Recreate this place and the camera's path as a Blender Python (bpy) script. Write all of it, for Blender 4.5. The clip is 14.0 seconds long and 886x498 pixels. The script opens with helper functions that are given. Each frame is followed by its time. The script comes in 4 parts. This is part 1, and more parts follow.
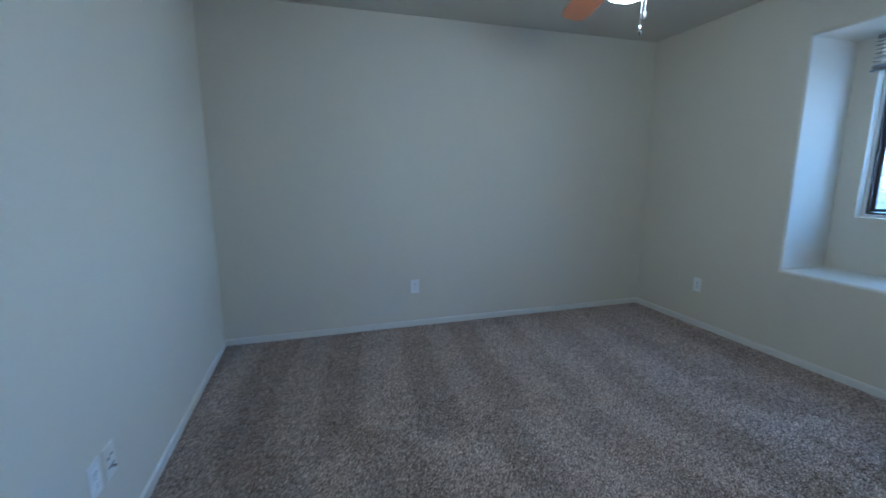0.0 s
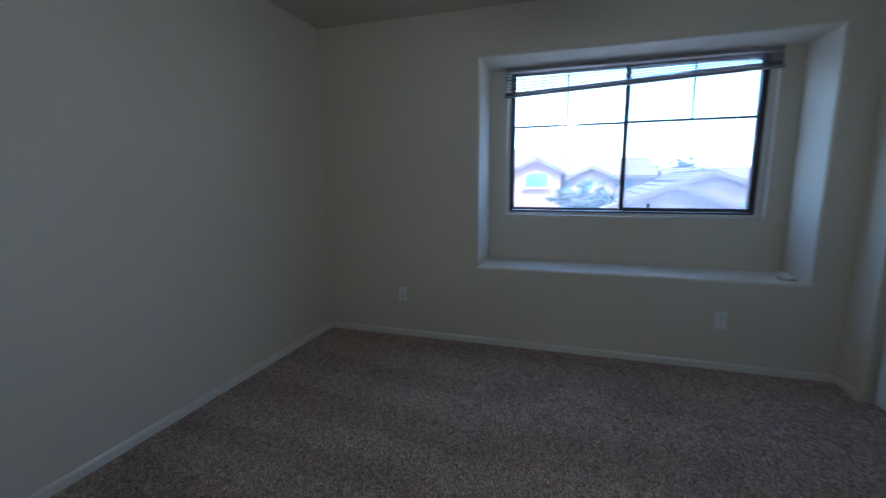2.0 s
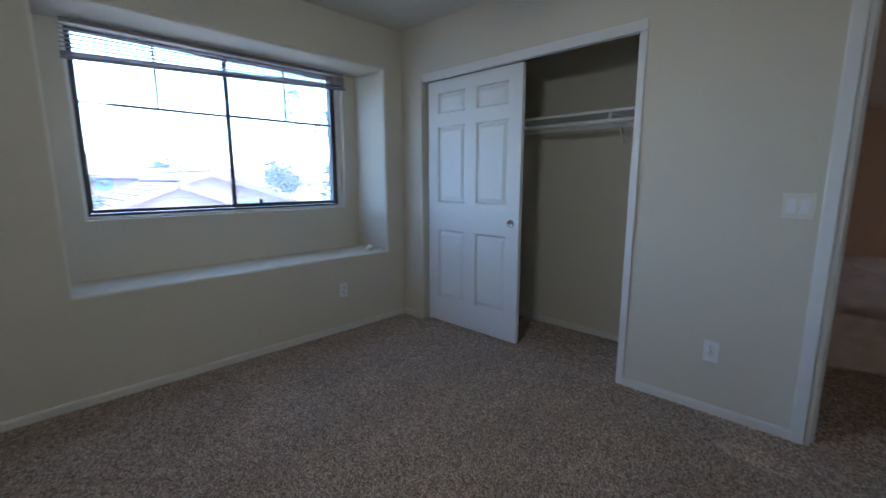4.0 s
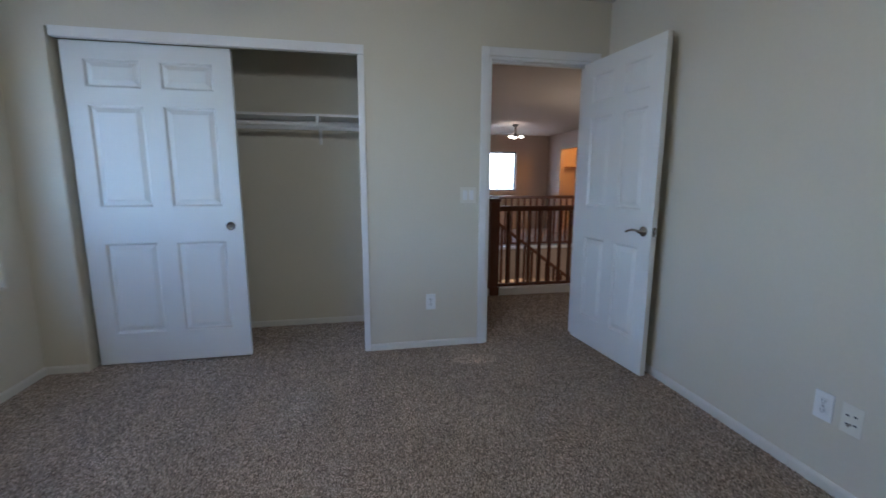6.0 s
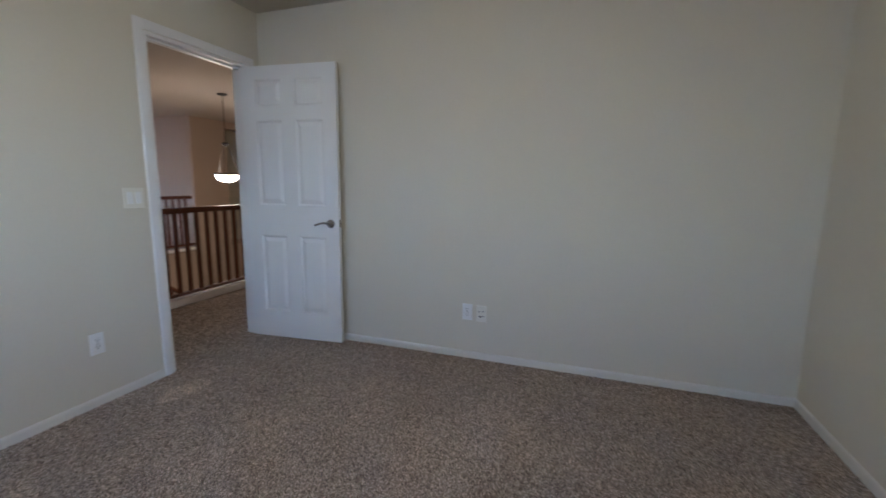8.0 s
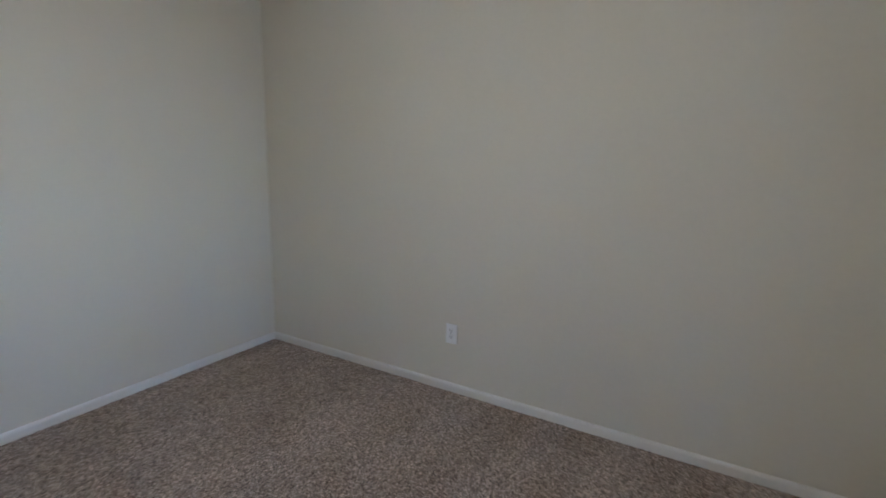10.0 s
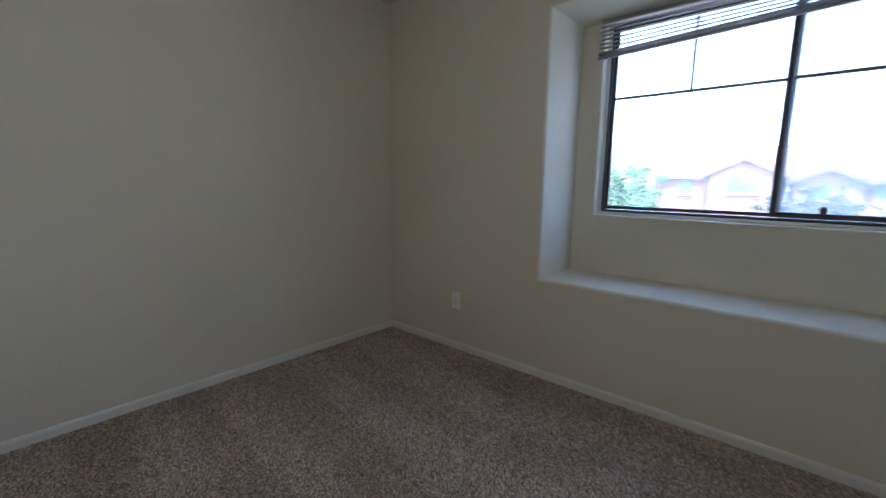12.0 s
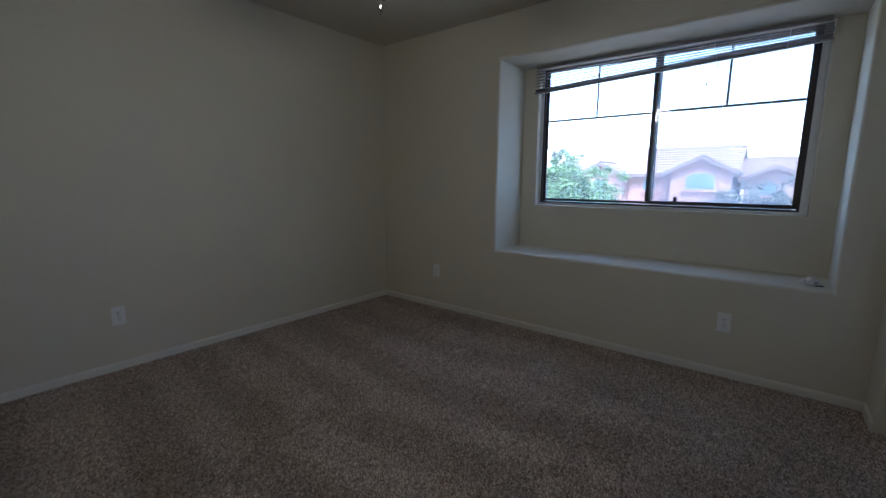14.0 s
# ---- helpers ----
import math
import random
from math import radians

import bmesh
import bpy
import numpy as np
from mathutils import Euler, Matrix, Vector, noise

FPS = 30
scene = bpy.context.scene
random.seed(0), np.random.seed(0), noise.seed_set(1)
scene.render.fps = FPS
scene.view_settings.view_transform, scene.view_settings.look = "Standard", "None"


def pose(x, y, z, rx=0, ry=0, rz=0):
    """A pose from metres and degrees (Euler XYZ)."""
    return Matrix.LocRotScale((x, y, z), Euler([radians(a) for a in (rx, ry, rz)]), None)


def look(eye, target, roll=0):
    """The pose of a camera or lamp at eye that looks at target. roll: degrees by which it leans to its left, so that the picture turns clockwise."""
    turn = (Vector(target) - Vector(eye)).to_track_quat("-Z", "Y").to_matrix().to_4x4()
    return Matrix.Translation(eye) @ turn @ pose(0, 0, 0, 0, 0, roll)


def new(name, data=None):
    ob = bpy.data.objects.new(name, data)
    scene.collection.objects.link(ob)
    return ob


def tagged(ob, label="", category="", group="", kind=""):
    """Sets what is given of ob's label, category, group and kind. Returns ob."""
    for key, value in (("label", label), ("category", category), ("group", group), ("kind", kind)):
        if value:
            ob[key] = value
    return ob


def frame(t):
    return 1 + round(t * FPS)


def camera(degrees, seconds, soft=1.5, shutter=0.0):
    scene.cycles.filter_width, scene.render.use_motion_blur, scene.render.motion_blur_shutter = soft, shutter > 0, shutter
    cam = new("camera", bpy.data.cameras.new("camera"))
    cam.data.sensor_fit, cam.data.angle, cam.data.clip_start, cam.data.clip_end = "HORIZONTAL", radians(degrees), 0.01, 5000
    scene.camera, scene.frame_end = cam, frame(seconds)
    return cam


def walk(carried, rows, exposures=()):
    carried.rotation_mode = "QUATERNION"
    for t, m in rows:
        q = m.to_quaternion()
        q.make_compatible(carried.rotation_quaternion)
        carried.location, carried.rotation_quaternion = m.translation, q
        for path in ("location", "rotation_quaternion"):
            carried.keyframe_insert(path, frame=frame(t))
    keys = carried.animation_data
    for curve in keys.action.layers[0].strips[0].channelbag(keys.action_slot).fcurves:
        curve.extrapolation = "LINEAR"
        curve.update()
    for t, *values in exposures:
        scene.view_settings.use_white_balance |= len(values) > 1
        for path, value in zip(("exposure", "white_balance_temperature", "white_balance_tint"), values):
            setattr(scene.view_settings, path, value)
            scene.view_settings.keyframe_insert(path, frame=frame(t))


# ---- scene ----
cam = camera(93.1, 14.0, 1.5, 0.3)
PATH = [
    (0, (0.702, 0.265, 1.270), (1.278, 2.149, 0.925), -0.1),
    (0.5, (0.726, 0.614, 1.271), (1.707, 2.325, 0.940), -0.5),
    (1, (0.781, 0.996, 1.245), (2.127, 2.437, 0.910), 0.1),
    (1.5, (0.770, 1.331, 1.250), (2.413, 2.423, 0.920), 0.4),
    (2, (0.670, 1.601, 1.276), (2.551, 2.198, 0.953), -0.4),
    (2.5, (0.593, 1.861, 1.262), (2.568, 1.845, 0.950), -0.2),
    (3, (0.587, 2.083, 1.226), (2.483, 1.525, 0.920), -0.3),
    (3.4, (0.670, 2.245, 1.220), (2.407, 1.304, 0.910), -0.2),
    (3.8, (0.795, 2.406, 1.229), (2.304, 1.133, 0.909), -0.1),
    (4.2, (0.951, 2.560, 1.244), (2.175, 1.014, 0.912), 0.1),
    (4.6, (1.128, 2.698, 1.260), (2.026, 0.944, 0.917), 0.4),
    (5, (1.315, 2.814, 1.270), (1.858, 0.921, 0.919), 0.5),
    (5.5, (1.549, 2.916, 1.262), (1.625, 0.948, 0.915), 0.5),
    (6, (1.799, 2.928, 1.220), (1.416, 0.992, 0.898), 0.2),
    (6.5, (2.048, 2.921, 1.198), (1.215, 1.129, 0.890), 0.4),
    (7, (2.273, 2.850, 1.204), (1.079, 1.275, 0.898), 0.2),
    (7.5, (2.479, 2.656, 1.195), (0.912, 1.451, 0.893), 0.3),
    (8, (2.735, 2.457, 1.218), (0.867, 1.811, 0.911), 0.7),
    (8.5, (2.835, 2.241, 1.286), (0.869, 2.196, 0.922), 1.2),
    (8.8, (2.819, 2.114, 1.297), (0.887, 2.470, 0.921), 1.4),
    (9.1, (2.775, 1.986, 1.294), (0.963, 2.744, 0.916), 1.5),
    (9.4, (2.706, 1.858, 1.281), (1.105, 2.996, 0.908), 1.5),
    (9.7, (2.616, 1.731, 1.260), (1.309, 3.201, 0.898), 1.5),
    (10, (2.509, 1.608, 1.237), (1.565, 3.336, 0.887), 1.5),
    (10.3, (2.389, 1.490, 1.213), (1.853, 3.388, 0.877), 1.5),
    (10.6, (2.259, 1.380, 1.193), (2.152, 3.350, 0.868), 1.4),
    (11, (2.078, 1.245, 1.177), (2.524, 3.169, 0.861), 1.4),
    (11.5, (1.797, 1.116, 1.178), (2.837, 2.794, 0.860), 1.3),
    (12, (1.546, 1.106, 1.187), (3.028, 2.411, 0.869), 0.7),
    (12.5, (1.295, 0.968, 1.208), (2.914, 2.096, 0.883), 0.6),
    (13, (1.074, 0.820, 1.207), (2.702, 1.934, 0.876), 0.5),
    (13.5, (0.899, 0.675, 1.210), (2.519, 1.800, 0.877), 0.6),
    (14, (0.766, 0.475, 1.194), (2.313, 1.702, 0.872), 0.4),
]

# ---- light ----
EXPOSURES = [(0, 4.49, 4250, 1), (1.0, 4.23, 4550, 6), (2.0, 3.39, 4700, 7), (2.5, 3.37, 4800, 7), (3.0, 3.54, 4950, 8), (5.5, 4.12, 5100, 8), (6.5, 4.34, 5150, 8),
             (7.5, 4.41, 5450, 10), (8.5, 4.46, 5550, 11), (11, 4.67, 5400, 10), (12.0, 3.91, 5400, 9), (12.5, 3.34, 5350, 9), (13.0, 3.22, 5300, 9), (14, 3.25, 5300, 9)]
walk(cam, [(t, look(eye, target, roll)) for t, eye, target, roll in PATH], EXPOSURES)

world = bpy.data.worlds.new("sky")
scene.world = world
world.use_nodes = True
wn = world.node_tree
sky = wn.nodes.new("ShaderNodeTexSky")
sky.sky_type = "NISHITA"
sky.sun_disc = False
sky.sun_elevation = radians(58)
sky.sun_rotation = radians(245)
sky.dust_density = 1.0
wn.links.new(sky.outputs[0], wn.nodes["Background"].inputs[0])
wn.nodes["Background"].inputs[1].default_value = 0.15

sun_data = bpy.data.lights.new("sun", "SUN")
sun_data.energy, sun_data.angle, sun_data.color = 1.3, radians(10), (1.0, 0.95, 0.88)
sun = new("sun", sun_data)
SUN_AZ, SUN_EL = radians(245), radians(58)
SUN_FROM = Vector((math.sin(SUN_AZ) * math.cos(SUN_EL), math.cos(SUN_AZ) * math.cos(SUN_EL), math.sin(SUN_EL)))
sun.matrix_world = look(SUN_FROM * 50, (0, 0, 0))

# the plan: west wall x=0, south wall y=0
XE, YN, ZC = 3.774, 3.622, 2.466
N_Y0, N_Y1, N_Z0, N_Z1, N_X = 0.192, 2.302, 0.619, 2.136, 4.204      # window niche
W_Y0, W_Y1, W_Z0, W_Z1 = 0.324, 2.164, 0.989, 2.130                  # window opening
D_X0, D_X1, D_Z = 0.128, 0.898, 2.061                                 # bedroom door opening
C_X0, C_X1, C_Z = 1.786, 3.524, 2.078                                 # closet opening
ST = 0.115                                                            # wall thickness
CB_Y, CB_X0, CB_X1 = -0.680, 1.670, 3.67                               # closet back and sides
HC = 2.33                                                             # hall ceiling


# ---- materials ----
def material(name, base, rough=0.6, metal=0.0, vary=0.08, vary_scale=3.0, fine=0.05, fine_scale=120.0, bump=0.0, bump_scale=200.0,
             bump_depth=0.001, coat=0.0, tint=None, random_amount=0.0):
    m = bpy.data.materials.new(name)
    m.use_nodes = True
    nt = m.node_tree
    bsdf = nt.nodes["Principled BSDF"]
    geo = nt.nodes.new("ShaderNodeNewGeometry")
    big = nt.nodes.new("ShaderNodeTexNoise")
    big.inputs["Scale"].default_value, big.inputs["Detail"].default_value = vary_scale, 4
    small = nt.nodes.new("ShaderNodeTexNoise")
    small.inputs["Scale"].default_value, small.inputs["Detail"].default_value = fine_scale, 3
    nt.links.new(geo.outputs["Position"], big.inputs["Vector"])
    nt.links.new(geo.outputs["Position"], small.inputs["Vector"])
    mix1 = nt.nodes.new("ShaderNodeMix")
    mix1.data_type = "RGBA"
    dark = tuple(c * (1 - vary) for c in base)
    light = tuple(min(1, c * (1 + vary)) for c in (tint or base))
    mix1.inputs[6].default_value, mix1.inputs[7].default_value = (*dark, 1), (*light, 1)
    nt.links.new(big.outputs["Fac"], mix1.inputs[0])
    mix2 = nt.nodes.new("ShaderNodeMix")
    mix2.data_type, mix2.blend_type = "RGBA", "MULTIPLY"
    mix2.inputs[0].default_value = 1.0
    ramp = nt.nodes.new("ShaderNodeMapRange")
    ramp.inputs["From Min"].default_value, ramp.inputs["From Max"].default_value = 0.25, 0.75
    ramp.inputs["To Min"].default_value, ramp.inputs["To Max"].default_value = 1 - fine, 1 + fine
    nt.links.new(small.outputs["Fac"], ramp.inputs["Value"])
    nt.links.new(mix1.outputs[2], mix2.inputs[6])
    nt.links.new(ramp.outputs[0], mix2.inputs[7])
    colour = mix2.outputs[2]
    if random_amount:
        info = nt.nodes.new("ShaderNodeObjectInfo")
        rr = nt.nodes.new("ShaderNodeMapRange")
        rr.inputs["To Min"].default_value, rr.inputs["To Max"].default_value = 1 - random_amount, 1 + random_amount
        nt.links.new(info.outputs["Random"], rr.inputs["Value"])
        mix3 = nt.nodes.new("ShaderNodeMix")
        mix3.data_type, mix3.blend_type = "RGBA", "MULTIPLY"
        mix3.inputs[0].default_value = 1.0
        nt.links.new(colour, mix3.inputs[6])
        nt.links.new(rr.outputs[0], mix3.inputs[7])
        colour = mix3.outputs[2]
    nt.links.new(colour, bsdf.inputs["Base Color"])
    rmap = nt.nodes.new("ShaderNodeMapRange")
    rmap.inputs["To Min"].default_value, rmap.inputs["To Max"].default_value = max(0.02, rough - 0.07), min(1, rough + 0.07)
    nt.links.new(big.outputs["Fac"], rmap.inputs["Value"])
    nt.links.new(rmap.outputs[0], bsdf.inputs["Roughness"])
    bsdf.inputs["Metallic"].default_value = metal
    bsdf.inputs["Coat Weight"].default_value = coat
    if bump:
        tex = nt.nodes.new("ShaderNodeTexNoise")
        tex.inputs["Scale"].default_value, tex.inputs["Detail"].default_value = bump_scale, 2
        nt.links.new(geo.outputs["Position"], tex.inputs["Vector"])
        bp = nt.nodes.new("ShaderNodeBump")
        bp.inputs["Strength"].default_value, bp.inputs["Distance"].default_value = bump, bump_depth
        nt.links.new(tex.outputs["Fac"], bp.inputs["Height"])
        nt.links.new(bp.outputs[0], bsdf.inputs["Normal"])
    return m


def glow(name, colour, strength):
    m = bpy.data.materials.new(name)
    m.use_nodes = True
    b = m.node_tree.nodes["Principled BSDF"]
    b.inputs["Base Color"].default_value = (0.9, 0.88, 0.84, 1)
    b.inputs["Emission Color"].default_value = (*colour, 1)
    b.inputs["Emission Strength"].default_value = strength
    return m


def carpet_material():
    m = bpy.data.materials.new("carpet")
    m.use_nodes = True
    nt = m.node_tree
    bsdf = nt.nodes["Principled BSDF"]
    geo = nt.nodes.new("ShaderNodeNewGeometry")

    def noise_at(scale, detail=3, rough=0.5, stretch=None, dist=0.0):
        t = nt.nodes.new("ShaderNodeTexNoise")
        t.inputs["Scale"].default_value, t.inputs["Detail"].default_value = scale, detail
        t.inputs["Roughness"].default_value, t.inputs["Distortion"].default_value = rough, dist
        src = geo.outputs["Position"]
        if stretch:
            mp = nt.nodes.new("ShaderNodeMapping")
            mp.inputs["Rotation"].default_value, mp.inputs["Scale"].default_value = stretch
            nt.links.new(src, mp.inputs["Vector"])
            src = mp.outputs[0]
        nt.links.new(src, t.inputs["Vector"])
        return t.outputs["Fac"]

    def span(src, a, b, lo, hi):
        r = nt.nodes.new("ShaderNodeMapRange")
        for k, v in (("From Min", a), ("From Max", b), ("To Min", lo), ("To Max", hi)):
            r.inputs[k].default_value = v
        nt.links.new(src, r.inputs["Value"])
        return r.outputs[0]

    def times(a, b):
        x = nt.nodes.new("ShaderNodeMath")
        x.operation = "MULTIPLY"
        nt.links.new(a, x.inputs[0])
        nt.links.new(b, x.inputs[1])
        return x.outputs[0]

    tuft = noise_at(150, 3, 0.7)
    mid = noise_at(45, 3, 0.6)
    streak = noise_at(1.0, 2, 0.5, ((0, 0, radians(35)), (5.0, 1.1, 1.0)), 0.4)
    patch = noise_at(2.6, 4, 0.6, None, 1.2)
    ramp = nt.nodes.new("ShaderNodeValToRGB")
    e = ramp.color_ramp.elements
    e[0].position, e[0].color = 0.30, (0.110, 0.078, 0.057, 1)
    e[1].position, e[1].color = 0.68, (0.475, 0.385, 0.312, 1)
    k = e.new(0.5)
    k.color = (0.265, 0.198, 0.153, 1)
    nt.links.new(tuft, ramp.inputs[0])
    f = times(times(span(streak, 0.42, 0.58, 0.86, 1.12), span(patch, 0.35, 0.65, 0.86, 1.12)), span(mid, 0.3, 0.7, 0.82, 1.18))
    mul = nt.nodes.new("ShaderNodeVectorMath")
    mul.operation = "SCALE"
    nt.links.new(ramp.outputs[0], mul.inputs[0])
    nt.links.new(f, mul.inputs["Scale"])
    nt.links.new(mul.outputs[0], bsdf.inputs["Base Color"])
    bsdf.inputs["Roughness"].default_value = 1.0
    bsdf.inputs["Specular IOR Level"].default_value = 0.1
    bsdf.inputs["Sheen Weight"].default_value = 0.25
    bsdf.inputs["Sheen Roughness"].default_value = 0.6
    b1 = nt.nodes.new("ShaderNodeBump")
    b1.inputs["Strength"].default_value, b1.inputs["Distance"].default_value = 0.9, 0.008
    nt.links.new(times(tuft, mid), b1.inputs["Height"])
    b2 = nt.nodes.new("ShaderNodeBump")
    b2.inputs["Strength"].default_value, b2.inputs["Distance"].default_value = 0.5, 0.03
    nt.links.new(patch, b2.inputs["Height"])
    nt.links.new(b2.outputs[0], b1.inputs["Normal"])
    nt.links.new(b1.outputs[0], bsdf.inputs["Normal"])
    return m


def pile_material():
    """Single carpet tufts: colour from tuft to tuft, with broad wear over the room."""
    m = bpy.data.materials.new("carpet_pile")
    m.use_nodes = True
    nt = m.node_tree
    bsdf = nt.nodes["Principled BSDF"]
    geo = nt.nodes.new("ShaderNodeNewGeometry")
    ramp = nt.nodes.new("ShaderNodeValToRGB")
    e = ramp.color_ramp.elements
    e[0].position, e[0].color = 0.0, (0.130, 0.096, 0.074, 1)
    e[1].position, e[1].color = 1.0, (0.755, 0.622, 0.515, 1)
    k = e.new(0.45)
    k.color = (0.378, 0.302, 0.244, 1)
    nt.links.new(geo.outputs["Random Per Island"], ramp.inputs[0])
    tex = nt.nodes.new("ShaderNodeTexNoise")
    tex.inputs["Scale"].default_value, tex.inputs["Detail"].default_value, tex.inputs["Distortion"].default_value = 1.6, 4, 1.0
    nt.links.new(geo.outputs["Position"], tex.inputs["Vector"])
    r = nt.nodes.new("ShaderNodeMapRange")
    for key, v in (("From Min", 0.35), ("From Max", 0.65), ("To Min", 0.92), ("To Max", 1.08)):
        r.inputs[key].default_value = v
    nt.links.new(tex.outputs["Fac"], r.inputs["Value"])
    # tone per tuft: painted light and shade of the nap, plus the worn scuff
    nap_shade_wear = nt.nodes.new("ShaderNodeAttribute")
    nap_shade_wear.attribute_name = "nap_shade_wear"
    tone = nt.nodes.new("ShaderNodeMath")
    tone.operation = "MULTIPLY"
    fleck = nt.nodes.new("ShaderNodeTexNoise")
    fleck.inputs["Scale"].default_value, fleck.inputs["Detail"].default_value = 110.0, 2
    nt.links.new(geo.outputs["Position"], fleck.inputs["Vector"])
    fr = nt.nodes.new("ShaderNodeMapRange")
    for key, v in (("From Min", 0.32), ("From Max", 0.68), ("To Min", 0.75), ("To Max", 1.23)):
        fr.inputs[key].default_value = v
    nt.links.new(fleck.outputs["Fac"], fr.inputs["Value"])
    both = nt.nodes.new("ShaderNodeMath")
    both.operation = "MULTIPLY"
    nt.links.new(r.outputs[0], both.inputs[0])
    nt.links.new(fr.outputs[0], both.inputs[1])
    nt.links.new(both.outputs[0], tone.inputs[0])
    nt.links.new(nap_shade_wear.outputs["Fac"], tone.inputs[1])
    mul = nt.nodes.new("ShaderNodeVectorMath")
    mul.operation = "SCALE"
    nt.links.new(ramp.outputs[0], mul.inputs[0])
    nt.links.new(tone.outputs[0], mul.inputs["Scale"])
    nt.links.new(mul.outputs[0], bsdf.inputs["Base Color"])
    bsdf.inputs["Roughness"].default_value = 0.95
    bsdf.inputs["Specular IOR Level"].default_value = 0.15
    bsdf.inputs["Sheen Weight"].default_value = 0.2
    return m


def glass_material():
    """Window glass with a thin uneven pale veil that stands in for glare."""
    m = bpy.data.materials.new("window_glass")
    m.use_nodes = True
    b = m.node_tree.nodes["Principled BSDF"]
    b.inputs["Base Color"].default_value = (0.97, 0.985, 0.98, 1)
    b.inputs["Roughness"].default_value = 0.0
    b.inputs["IOR"].default_value = 1.45
    b.inputs["Transmission Weight"].default_value = 1.0
    nt = m.node_tree
    glare_veil = nt.nodes.new("ShaderNodeBsdfTranslucent")
    glare_veil.inputs[0].default_value = (0.80, 0.84, 0.92, 1)
    geo = nt.nodes.new("ShaderNodeNewGeometry")
    tex = nt.nodes.new("ShaderNodeTexNoise")
    tex.inputs["Scale"].default_value, tex.inputs["Detail"].default_value = 3.0, 5
    nt.links.new(geo.outputs["Position"], tex.inputs["Vector"])
    r = nt.nodes.new("ShaderNodeMapRange")
    r.inputs["From Min"].default_value, r.inputs["From Max"].default_value = 0.3, 0.7
    r.inputs["To Min"].default_value, r.inputs["To Max"].default_value = 0.04, 0.08
    nt.links.new(tex.outputs["Fac"], r.inputs["Value"])
    mix = nt.nodes.new("ShaderNodeMixShader")
    nt.links.new(r.outputs[0], mix.inputs[0])
    nt.links.new(b.outputs[0], mix.inputs[1])
    nt.links.new(glare_veil.outputs[0], mix.inputs[2])
    nt.links.new(mix.outputs[0], nt.nodes["Material Output"].inputs[0])
    return m


def screen_material():
    """Fine grey insect mesh: mostly open, threads too thin to tell apart."""
    m = bpy.data.materials.new("insect_mesh")
    m.use_nodes = True
    nt = m.node_tree
    b = nt.nodes["Principled BSDF"]
    b.inputs["Base Color"].default_value = (0.30, 0.30, 0.34, 1)
    b.inputs["Roughness"].default_value = 0.7
    clear = nt.nodes.new("ShaderNodeBsdfTransparent")
    mix = nt.nodes.new("ShaderNodeMixShader")
    geo = nt.nodes.new("ShaderNodeNewGeometry")
    wave = nt.nodes.new("ShaderNodeTexWave")
    wave.bands_direction = "Z"
    wave.inputs["Scale"].default_value, wave.inputs["Distortion"].default_value = 38.0, 0.4
    nt.links.new(geo.outputs["Position"], wave.inputs["Vector"])
    r = nt.nodes.new("ShaderNodeMapRange")
    r.inputs["To Min"].default_value, r.inputs["To Max"].default_value = 0.10, 0.34
    nt.links.new(wave.outputs["Fac"], r.inputs["Value"])
    nt.links.new(r.outputs[0], mix.inputs[0])
    # translucent share puts a pale haze of overexposure into the threads
    thread = nt.nodes.new("ShaderNodeMixShader")
    thin = nt.nodes.new("ShaderNodeBsdfTranslucent")
    thin.inputs[0].default_value = (0.62, 0.62, 0.70, 1)
    thread.inputs[0].default_value = 0.28
    nt.links.new(b.outputs[0], thread.inputs[1])
    nt.links.new(thin.outputs[0], thread.inputs[2])
    nt.links.new(clear.outputs[0], mix.inputs[1])
    nt.links.new(thread.outputs[0], mix.inputs[2])
    nt.links.new(mix.outputs[0], nt.nodes["Material Output"].inputs[0])
    return m


PAINT = material("cream_wall_paint", (0.665, 0.618, 0.508), 0.75, vary=0.025, vary_scale=1.4, fine=0.015, fine_scale=60, bump=0.35, bump_scale=170, bump_depth=0.0016)
CEIL = material("ceiling_paint", (0.58, 0.545, 0.462), 0.85, vary=0.03, vary_scale=1.5, fine=0.03, fine_scale=90, bump=0.6, bump_scale=110, bump_depth=0.003)
# the hall's dim, warm light is mixed into these two darkened paints
HALL_DIMMED = material("dimmed_hall_paint", (0.47, 0.37, 0.30), 0.8, vary=0.03, vary_scale=1.4, fine=0.02, fine_scale=60, bump=0.35, bump_scale=170, bump_depth=0.0016)
HALLCEIL_DIMMED = material("dimmed_hall_ceiling_paint", (0.46, 0.385, 0.32), 0.9, vary=0.03, vary_scale=1.5, fine=0.03, fine_scale=90, bump=0.6, bump_scale=110, bump_depth=0.003)
WHITE = material("white_trim_paint", (0.80, 0.79, 0.77), 0.38, vary=0.02, vary_scale=2, fine=0.012, fine_scale=40, bump=0.06, bump_scale=90, bump_depth=0.0006)
BASEB = material("offwhite_baseboard_paint", (0.72, 0.69, 0.63), 0.5, vary=0.03, vary_scale=2, fine=0.02, fine_scale=60, bump=0.1, bump_scale=90, bump_depth=0.0008)
DOORPAINT = material("white_door_paint", (0.79, 0.79, 0.765), 0.42, vary=0.02, vary_scale=2.5, fine=0.015, fine_scale=200, bump=0.12, bump_scale=320, bump_depth=0.0005)
CARPET = carpet_material()
PLASTIC = material("white_plastic", (0.82, 0.82, 0.80), 0.35, vary=0.01, fine=0.01)
IVORY = material("ivory_plastic", (0.76, 0.73, 0.64), 0.4, vary=0.02, fine=0.01)
SLOT = material("dark_slot", (0.06, 0.06, 0.065), 0.6, vary=0.1)
